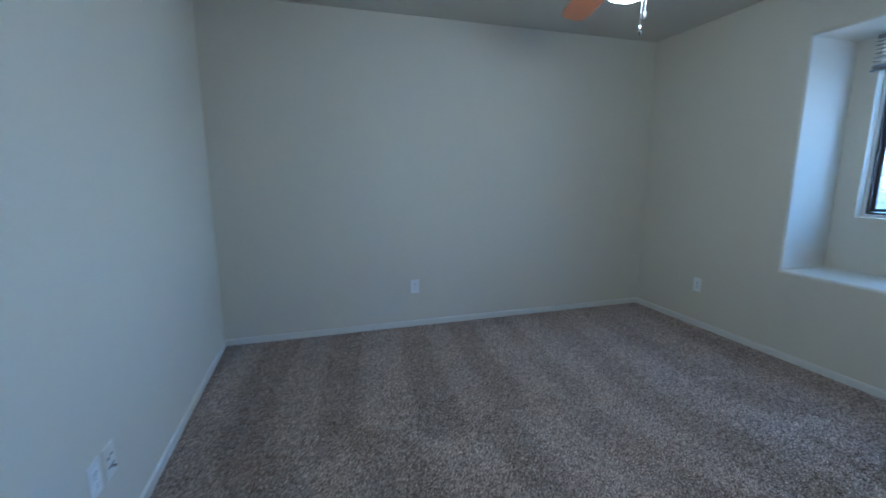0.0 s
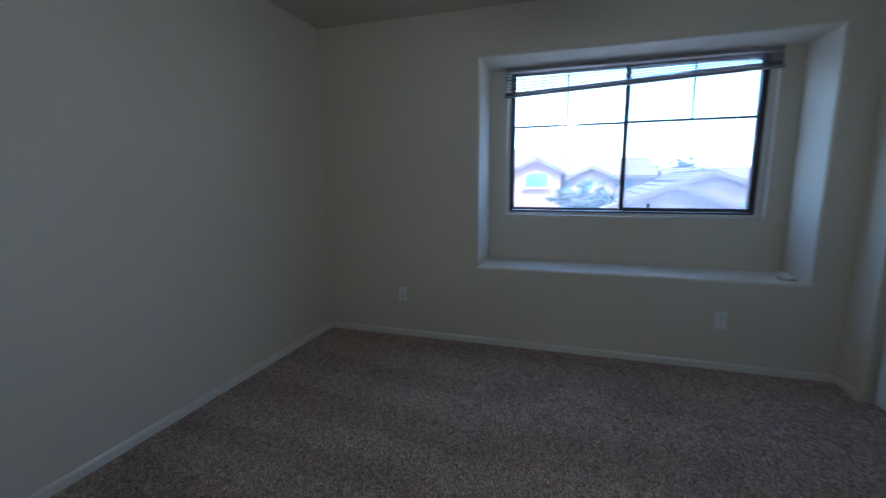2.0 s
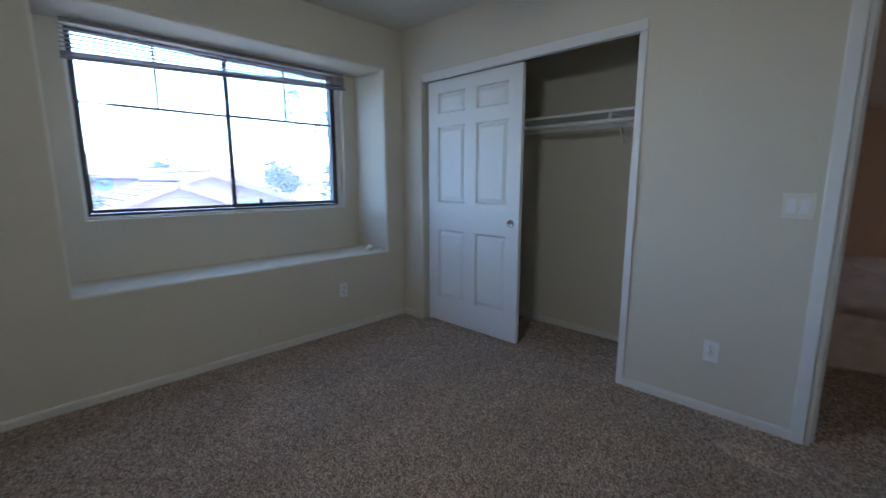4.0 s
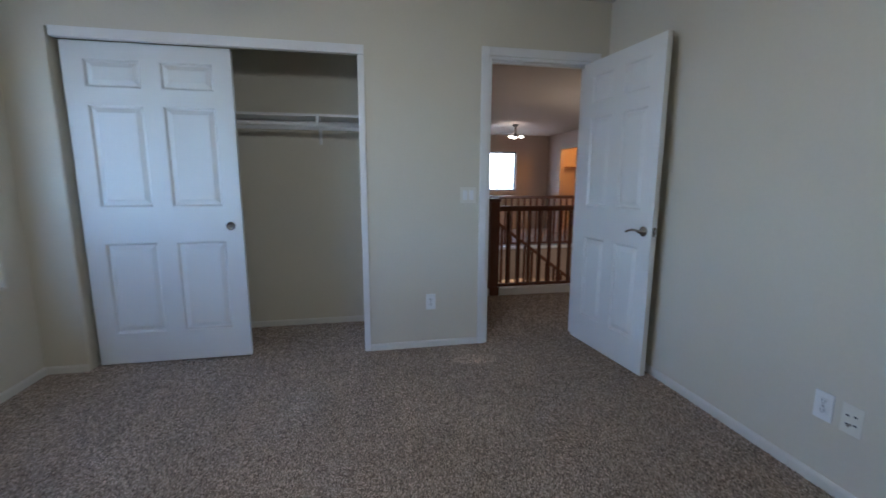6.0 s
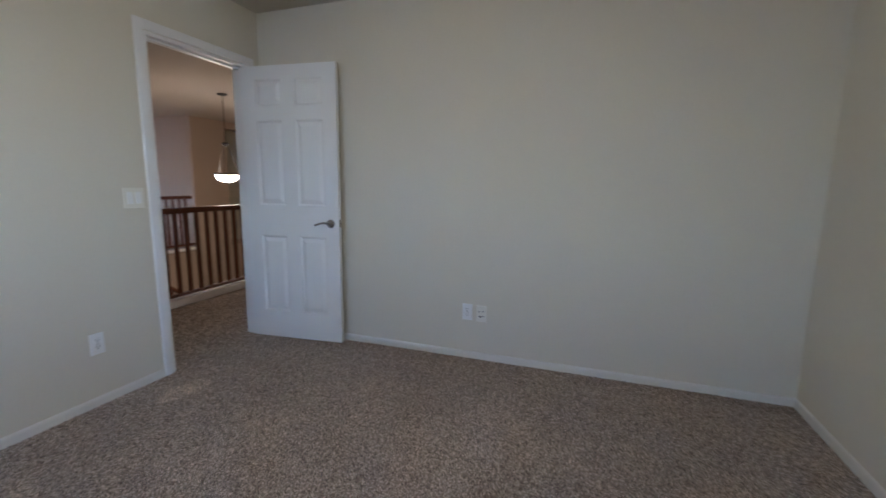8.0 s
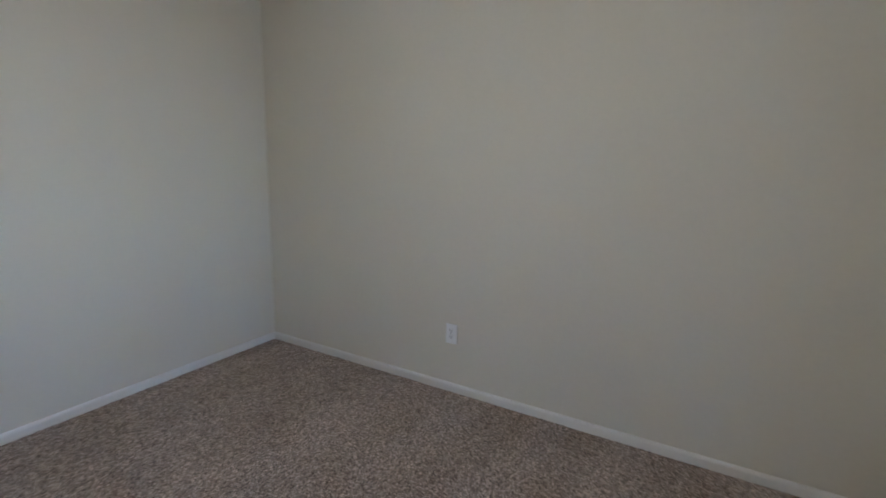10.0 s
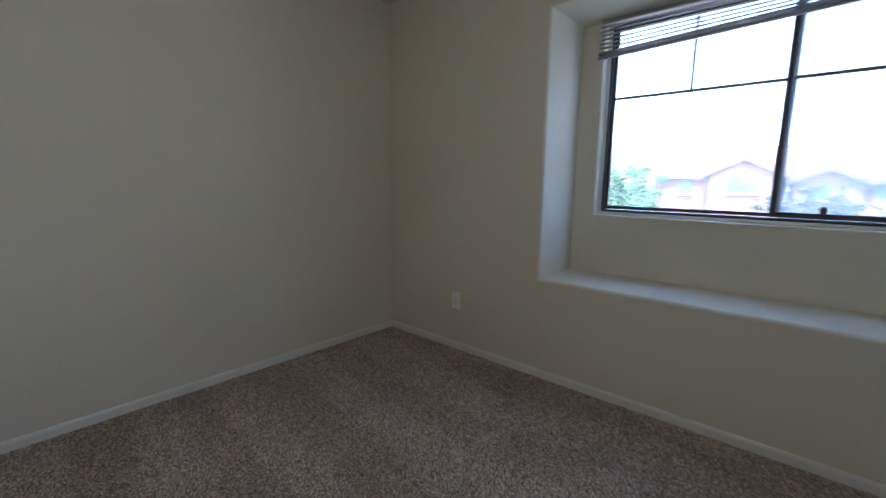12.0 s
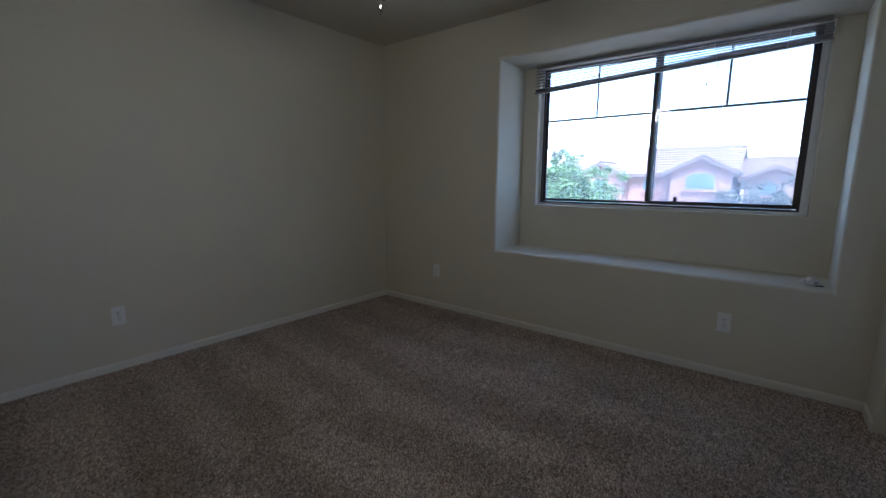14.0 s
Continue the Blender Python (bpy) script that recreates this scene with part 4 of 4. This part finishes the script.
vent = tagged(empty("ceiling_vent", pose(-1.62, -6.85, HC)), "small grey louvred vent in the loft ceiling", "vent")
part("frame", pierced((-0.17, -0.145, 0.145, 0.17), (-0.09, -0.065, 0.065, 0.09), [(1, 1)], -0.012, lambda u, v, w: (u, v, w)), BASEB, vent)
part("backing", box((-0.145, -0.065, -0.003), (0.145, 0.065, -0.001)), SLOT, vent, "dark duct behind the slats")
for k in range(6):
    part("slat", box((-0.144, -0.010, -0.001), (0.144, 0.010, 0.001)), BASEB, vent, "", pose(0, -0.055 + 0.022 * k, -0.0085, 35, 0, 0))

# lamp-lit room beyond the loft, with its shelf
sh = tagged(obj("wall_shelf", box((-4.2, -6.85, 1.535), (-3.03, -6.66, 1.560), 0.003), WOOD), "dark shelf high on the lit room's wall", "shelf")
for nm, p, e in (("room_lamp", (-3.35, -5.85, 2.05), 1.5), ("lower_lamp", (-1.3, -4.9, -0.7), 1.6)):
    d = bpy.data.lights.new(nm, "POINT")
    d.energy, d.color, d.shadow_soft_size = e, (1.0, 0.42, 0.08) if nm == "room_lamp" else (1.0, 0.66, 0.35), 0.08
    new(nm, d).matrix_world = pose(*p)

# ---- outside ----
structure(obj("ground", box((-1800, -1800, -3.4), (1800, 1800, -3.1)), GROUND), "pale gravel ground of the neighbourhood", "ground")


def gable_prism(x0, x1, y0, y1, eave, peak, over=0.35, axis="x"):
    """A pitched roof body: the ridge runs along the axis; returned with its thickness of 0.14."""
    bm = bmesh.new()
    if axis == "x":
        c = (y0 + y1) / 2
        s = (peak - eave) / ((y1 - y0) / 2)
        prof = [(y0 - over, eave - over * s), (c, peak), (y1 + over, eave - over * s)]
        pts = [(x0 - over, x1 + over), prof]
        mk = lambda x, p, d: (x, p[0], p[1] + d)
        rows = [[bm.verts.new(mk(x, p, d)) for p in prof for d in (0, 0.14)] for x in pts[0]]
    else:
        c = (x0 + x1) / 2
        s = (peak - eave) / ((x1 - x0) / 2)
        prof = [(x0 - over, eave - over * s), (c, peak), (x1 + over, eave - over * s)]
        rows = [[bm.verts.new((p[0], y, p[1] + d)) for p in prof for d in (0, 0.14)] for y in (y0 - over, y1 + over)]
    a, b = rows
    for i in (0, 2):
        for d in (0, 1):
            bm.faces.new((a[i + d], a[i + 2 + d], b[i + 2 + d], b[i + d]))
        for r in (a, b):
            bm.faces.new((r[i], r[i + 2], r[i + 3], r[i + 1]))
    for i in (0, 4):
        bm.faces.new((a[i], a[i + 1], b[i + 1], b[i]))
    return bm


def gable_wall(x0, x1, y0, y1, z0, eave, peak, axis="x"):
    bm = bmesh.new()
    if axis == "x":
        c = (y0 + y1) / 2
        prof = [(y0, z0), (y1, z0), (y1, eave), (c, peak), (y0, eave)]
        rows = [[bm.verts.new((x, *p)) for p in prof] for x in (x0, x1)]
    else:
        c = (x0 + x1) / 2
        prof = [(x0, z0), (x1, z0), (x1, eave), (c, peak), (x0, eave)]
        rows = [[bm.verts.new((p[0], y, p[1])) for p in prof] for y in (y0, y1)]
    for r in rows:
        bm.faces.new(r)
    for k in range(5):
        j = (k + 1) % 5
        bm.faces.new((rows[0][k], rows[0][j], rows[1][j], rows[1][k]))
    return bm


def tile_rows(house_roof, x0, x1, y0, y1, eave, peak, axis, over=0.35, step=0.42):
    """Courses of roof tile on both slopes: ribs that stand proud of the roof body."""
    c, half = ((x0 + x1) / 2, (x1 - x0) / 2) if axis == "y" else ((y0 + y1) / 2, (y1 - y0) / 2)
    s = (peak - eave) / half
    lo, hi = (y0 - over, y1 + over) if axis == "y" else (x0 - over, x1 + over)
    bm = bmesh.new()
    for side in (-1, 1):
        k = 0
        while k * step < half + over:
            d = k * step
            z = peak + 0.14 - d * s
            if axis == "y":
                add_box(bm, (c + side * d - 0.05, lo, z - 0.04), (c + side * d + 0.05, hi, z + 0.035))
            else:
                add_box(bm, (lo, c + side * d - 0.05, z - 0.04), (hi, c + side * d + 0.05, z + 0.035))
            k += 1
    part("tile_courses", bm, TILE, house_roof)


def far_window(parent, x, y, z, w, h, arched=False):
    fr = bmesh.new()
    pts = [(-w / 2, -h / 2), (w / 2, -h / 2)]
    if arched:
        pts += [(w / 2 * math.cos(a), h / 2 - 0.18 * w + 0.18 * w * math.sin(a)) for a in [math.pi * k / 10 for k in range(11)]]
    else:
        pts += [(w / 2, h / 2), (-w / 2, h / 2)]
    grow = 1.16
    rows = [[fr.verts.new((dx, u * grow, v * grow)) for u, v in pts] for dx in (-0.10, 0.05)]
    for r in rows:
        fr.faces.new(r)
    for k in range(len(pts)):
        j = (k + 1) % len(pts)
        fr.faces.new((rows[0][k], rows[0][j], rows[1][j], rows[1][k]))
    wd = part("window", fr, STUCCO, parent, "window with raised stucco surround", pose(x, y, z))
    pn = bmesh.new()
    rows = [[pn.verts.new((dx, u, v)) for u, v in pts] for dx in (-0.13, -0.09)]
    for r in rows:
        pn.faces.new(r)
    for k in range(len(pts)):
        j = (k + 1) % len(pts)
        pn.faces.new((rows[0][k], rows[0][j], rows[1][j], rows[1][k]))
    p = part("pane", pn, PANE_FAR, wd, "bluish window glass")
    part("sill", box((-0.2, -w * 0.62, -h * 0.58 - 0.12), (0, w * 0.62, -h * 0.58), 0.02), STUCCO, wd)


def house(label, blocks, windows, wall_mat):
    """blocks: (x0, x1, y0, y1, eave, peak, ridge axis)."""
    h = tagged(empty("house", pose(0, 0, 0)), label, "house", "neighbouring houses")
    for b in blocks:
        x0, x1, y0, y1, eave, peak, axis = b
        part("wall", gable_wall(x0, x1, y0, y1, -3.1, eave, peak, axis), wall_mat, h, "stucco wall")
        r = part("roof", gable_prism(x0, x1, y0, y1, eave, peak, 0.35, axis), TILE, h, "tiled pitched roof")
        tile_rows(r, x0, x1, y0, y1, eave, peak, axis)
        if axis == "x":
            c, s = (y0 + y1) / 2, (peak - eave) / ((y1 - y0) / 2)
            for sd in (-1, 1):
                p, q = Vector((x0 - 0.38, c, peak + 0.02)), Vector((x0 - 0.38, c + sd * ((y1 - y0) / 2 + 0.36), eave - 0.36 * s + 0.02))
                d = (q - p).normalized()
                u = Vector((0, -d.z, d.y)) * 0.11
                bm = bmesh.new()
                vs_ = [[bm.verts.new(e + u * k + Vector((dx, 0, 0))) for e, k in ((p, -1), (q, -1), (q, 1), (p, 1))] for dx in (0, 0.05)]
                for f in vs_:
                    bm.faces.new(f)
                for k in range(4):
                    bm.faces.new((vs_[0][k], vs_[0][(k + 1) % 4], vs_[1][(k + 1) % 4], vs_[1][k]))
                part("bargeboard", bm, FASCIA, r, "brown bargeboard")
        else:
            s = (peak - eave) / ((x1 - x0) / 2)
            part("fascia", box((x0 - 0.40, y0 - 0.35, eave - 0.35 * s - 0.10), (x0 - 0.345, y1 + 0.35, eave - 0.35 * s + 0.14), 0.0), FASCIA, r, "brown eave board")
    for w in windows:
        far_window(h, *w)
    return h


house("pink stucco two-storey house with tiled gables", [(31.0, 39.0, 2.75, 9.4, 1.75, 3.45, "y"), (30.0, 33.0, 2.68, 5.80, 1.86, 2.62, "x"), (31.2, 38.0, 9.4, 14.0, 1.75, 2.9, "y"), (29.6, 33.0, 8.55, 11.35, 1.65, 2.34, "x"),
      (24.0, 29.6, 8.2, 13.2, -0.35, 0.72, "x")],
      [(30.0, 4.22, 1.27, 1.45, 0.92, True), (31.0, 7.2, 1.05, 0.7, 0.75, True), (29.6, 9.95, 0.9, 0.9, 0.8, False)], STUCCO)
house("tan stucco two-storey house with tiled roof", [(32.5, 40.0, -3.2, 2.2, 1.55, 2.72, "y"), (31.5, 34.0, -0.7, 2.1, 1.45, 2.08, "x")],
      [(32.5, -1.55, 1.0, 0.9, 0.8, False), (31.5, 1.0, 0.85, 0.8, 0.7, False)], STUCCO2)
house("tan stucco single-storey house with two gables", [(24.0, 34.0, -9.5, 0.2, -0.2, 1.52, "x"), (20.0, 26.0, -5.1, 0.7, -0.15, 1.02, "x")],
      [(24.0, -6.2, -0.2, 1.0, 0.7, False)], STUCCO2)
house("distant pale stucco house with tiled roof", [(44.0, 52.0, -16.0, -6.5, 0.6, 2.2, "y")], [(44.0, -9.0, 0.2, 1.2, 0.9, False), (44.0, -13.0, 0.2, 1.2, 0.9, False)], STUCCO)


def tree(x, y, ground, height, spread, seed, mat, label, clumps=90, leaves=60, leaf=0.08):
    """Tapered trunk, limbs and a crown of many small leaves in clumps."""
    rnd = random.Random(seed)
    t = tagged(empty("tree", pose(x, y, ground)), label, "tree", "neighbourhood trees")
    fork = height * 0.38
    bm = bmesh.new()
    add_tube(bm, (0, 0, 0), (0.06, 0.04, fork), 0.14, 0.10, 10)
    part("trunk", bm, BARK, t, "brown tapered trunk")
    tips = []
    bm = bmesh.new()
    for k in range(9):
        a, s = rnd.uniform(0, 2 * math.pi), rnd.uniform(0.35, 0.9)
        tip = Vector((spread * s * math.cos(a), spread * s * math.sin(a), height * rnd.uniform(0.55, 0.95)))
        midp = Vector((0.06, 0.04, fork)).lerp(tip, 0.5) + Vector((0, 0, 0.2))
        add_tube(bm, (0.06, 0.04, fork - 0.05), midp, 0.055, 0.035, 7)
        add_tube(bm, midp, tip, 0.035, 0.012, 6)
        tips += [midp, tip]
    part("limbs", bm, BARK, t, "brown branching limbs")
    verts, faces = [], []
    for k in range(clumps):
        base = rnd.choice(tips)
        a, b = rnd.uniform(0, 2 * math.pi), rnd.gauss(0, 1)
        c = base + Vector((rnd.gauss(0, spread * 0.26), rnd.gauss(0, spread * 0.26), rnd.gauss(0, height * 0.09)))
        if c.z < height * 0.30:
            c.z = height * rnd.uniform(0.3, 0.5)
        r = rnd.uniform(0.18, 0.42) * spread * 0.45
        for j in range(leaves):
            p = c + Vector((rnd.gauss(0, r * 0.55), rnd.gauss(0, r * 0.55), rnd.gauss(0, r * 0.42)))
            u = Vector((rnd.gauss(0, 1), rnd.gauss(0, 1), rnd.gauss(0, 0.6))).normalized() * leaf
            w = u.cross(Vector((rnd.gauss(0, 1), rnd.gauss(0, 1), rnd.gauss(0, 1)))).normalized() * leaf * 0.34
            n = len(verts)
            verts += [p - u, p + w, p + u, p - w]
            faces.append((n, n + 1, n + 2, n + 3))
    me = bpy.data.meshes.new("crown")
    me.from_pydata([tuple(v) for v in verts], [], faces)
    me.materials.append(mat)
    cr = new("crown", me)
    cr.parent = t
    cr["kind"] = "stuff"
    cr["label"] = "leafy uneven crown"
    return t


tree(16.5, 6.45, -3.1, 4.75, 1.40, 3, LEAF, "bright green leafy tree before the pink house", 480, 110, 0.075)
tree(18.0, 8.6, -3.1, 5.5, 1.2, 4, LEAF2, "greyish green tree beside the bright one", 130, 80, 0.07)
tree(22.0, 0.95, -3.1, 3.95, 1.35, 5, LEAF2, "grey-green tree before the tan house", 260, 90, 0.07)
tree(33.0, -5.3, -3.1, 5.0, 1.2, 6, LEAF, "green tree between two houses", 140, 80, 0.09)
tree(11.6, -6.5, -3.1, 7.0, 2.2, 7, LEAF, "large green tree close to the house", 420, 90, 0.08)
for k in range(9):
    r = random.Random(20 + k)
    tree(58 + r.uniform(0, 25), -34 + 6.2 * k + r.uniform(-1, 1), -3.1, r.uniform(5.6, 7.4), r.uniform(2.4, 3.6), 30 + k, LEAF2, "hazy distant green tree", 60, 36, 0.34)
hill = bmesh.new()
rows = []
for k in range(41):
    y = -900 + 45 * k
    z = 22 + 12 * noise.noise(Vector((k * 0.23, 1.7, 0))) + 6 * noise.noise(Vector((k * 0.71, 4.2, 0)))
    rows.append([hill.verts.new((1500, y, -3.2)), hill.verts.new((1560, y, z * 1.2)), hill.verts.new((1790, y, -3.2))])
for a, b in zip(rows, rows[1:]):
    hill.faces.new((a[0], a[1], b[1], b[0]))
    hill.faces.new((a[1], a[2], b[2], b[1]))
structure(obj("backdrop_hills", hill, HILL), "hazy low hills on the horizon", "hills")

# ---- carpet pile ----
STREAKS = ((2.95, 0.35, 2.90, 1.10, 0.022), (2.45, -0.05, 2.36, 0.85, 0.016), (2.20, 0.10, 2.14, 0.95, 0.020), (1.86, 0.15, 1.90, 1.20, 0.014),
           (1.55, 0.25, 1.62, 1.35, 0.016), (3.20, 0.60, 2.70, 1.45, 0.018), (0.62, -0.05, 0.95, 0.55, 0.016), (1.15, 0.95, 0.80, 1.70, 0.014))


def carpet_pile(name, x0, x1, y0, y1, seed, pitch, label):
    """Leaning tufts of three faces each; their lean follows broad swaths left by the vacuum."""
    rng = np.random.default_rng(seed)
    nx, ny = int((x1 - x0) / pitch), int((y1 - y0) / pitch)
    gx, gy = np.meshgrid(np.arange(nx), np.arange(ny))
    n = nx * ny
    px = x0 + (gx.ravel() + rng.uniform(0, 1, n)) * pitch
    py = y0 + (gy.ravel() + rng.uniform(0, 1, n)) * pitch
    edge = 2.17 + 0.05 * np.sin(px * 7.3 + 0.8) + 0.04 * np.sin(px * 17.0)
    low = 0.95 + 0.12 * np.sin(px * 4.1)
    wob = 0.012 * np.sin(2.3 * py + 1.1) + 0.005 * np.sin(7.0 * py)
    wob = wob + 0.05 * np.sin(2.9 * px + 0.4) + 0.02 * np.sin(8.3 * px)
    north = np.sin(2 * np.pi * (px - 0.10 * (py - 2.2) + wob) / 0.45)
    middle = np.sin(2 * np.pi * (px + 0.14 * py + wob + 0.17) / 0.52)
    south = np.sin(2 * np.pi * (0.45 * px + 0.89 * py + 0.06 * np.sin(3.1 * px)) / 0.60)
    swath = np.where(py > edge, north, np.where(py > low, middle, south))
    firm = np.where(py > edge, 0.40, np.where(py > low, 0.30, 0.16))
    foot = np.sin(5.1 * px + 1.7 * np.sin(3.3 * py)) * np.sin(4.3 * py + 2.1 * np.sin(2.6 * px + 0.6))
    lean = np.where(rng.uniform(0, 1, n) < 0.5 + firm * np.tanh(3.5 * swath), 1.0, -1.0)
    lean = np.where((foot > 0.62) & (py > low) & (py < edge), -lean, lean)
    lean = np.where((px < 0.47) & (np.abs(py - 0.75) < 0.008), -lean, lean)
    scuff = np.hypot((px - 1.03 + 0.25 * (py - 0.28)) / 0.16, (py - 0.28) / 0.075) + 0.25 * np.sin(31 * px) * np.sin(27 * py) < 1
    line = np.zeros(n, bool)
    for ax, ay, bx, by, w in STREAKS:
        ux, uy = bx - ax, by - ay
        s = np.clip(((px - ax) * ux + (py - ay) * uy) / (ux * ux + uy * uy), 0, 1)
        off = np.hypot(px - ax - s * ux + 0.010 * np.sin(23 * py + 9 * px), py - ay - s * uy)
        line |= off < w * (0.7 + 0.3 * np.sin(41 * px + 37 * py))
    lean = np.where(line & (rng.uniform(0, 1, n) < 0.85), 1.0, lean)
    ang = np.where(lean > 0, 0.9, 0.9 + np.pi) + rng.normal(0, 0.85, n)
    far = 0.0025 + rng.uniform(0, 0.0045, n)
    h = 0.003 + rng.uniform(0, 0.0065, n)
    # swaths and streaks get the nap's light and dark as colour; the scuff is wear
    nap_shade_wear = np.where(scuff, 1.36, np.where(line, 1.14, np.where(lean > 0, 1.045, 0.955))).astype(np.float32)
    r = pitch * rng.uniform(0.55, 0.8, n)
    tip = np.stack([px + far * np.cos(ang), py + far * np.sin(ang), h], 1)
    turn0 = rng.uniform(0, 2 * np.pi, n)
    base = [np.stack([px + r * np.cos(turn0 + a), py + r * np.sin(turn0 + a), np.full(n, 0.0005)], 1) for a in (0, 2.094, 4.189)]
    verts = np.stack([tip, *base], 1).reshape(-1, 3)
    k = 4 * np.arange(n)[:, None]
    faces = np.concatenate([k + np.array([0, 1, 2]), k + np.array([0, 2, 3]), k + np.array([0, 3, 1])], 1).reshape(-1, 3)
    me = bpy.data.meshes.new(name)
    me.vertices.add(len(verts))
    me.vertices.foreach_set("co", verts.ravel())
    me.loops.add(faces.size)
    me.loops.foreach_set("vertex_index", faces.ravel().astype(np.int32))
    me.polygons.add(len(faces))
    me.polygons.foreach_set("loop_start", (3 * np.arange(len(faces))).astype(np.int32))
    me.update(calc_edges=True)
    tone = me.attributes.new("nap_shade_wear", "FLOAT", "POINT")
    tone.data.foreach_set("value", np.repeat(nap_shade_wear, 4))
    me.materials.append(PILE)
    return tagged(new(name, me), label, "carpet", kind="stuff")


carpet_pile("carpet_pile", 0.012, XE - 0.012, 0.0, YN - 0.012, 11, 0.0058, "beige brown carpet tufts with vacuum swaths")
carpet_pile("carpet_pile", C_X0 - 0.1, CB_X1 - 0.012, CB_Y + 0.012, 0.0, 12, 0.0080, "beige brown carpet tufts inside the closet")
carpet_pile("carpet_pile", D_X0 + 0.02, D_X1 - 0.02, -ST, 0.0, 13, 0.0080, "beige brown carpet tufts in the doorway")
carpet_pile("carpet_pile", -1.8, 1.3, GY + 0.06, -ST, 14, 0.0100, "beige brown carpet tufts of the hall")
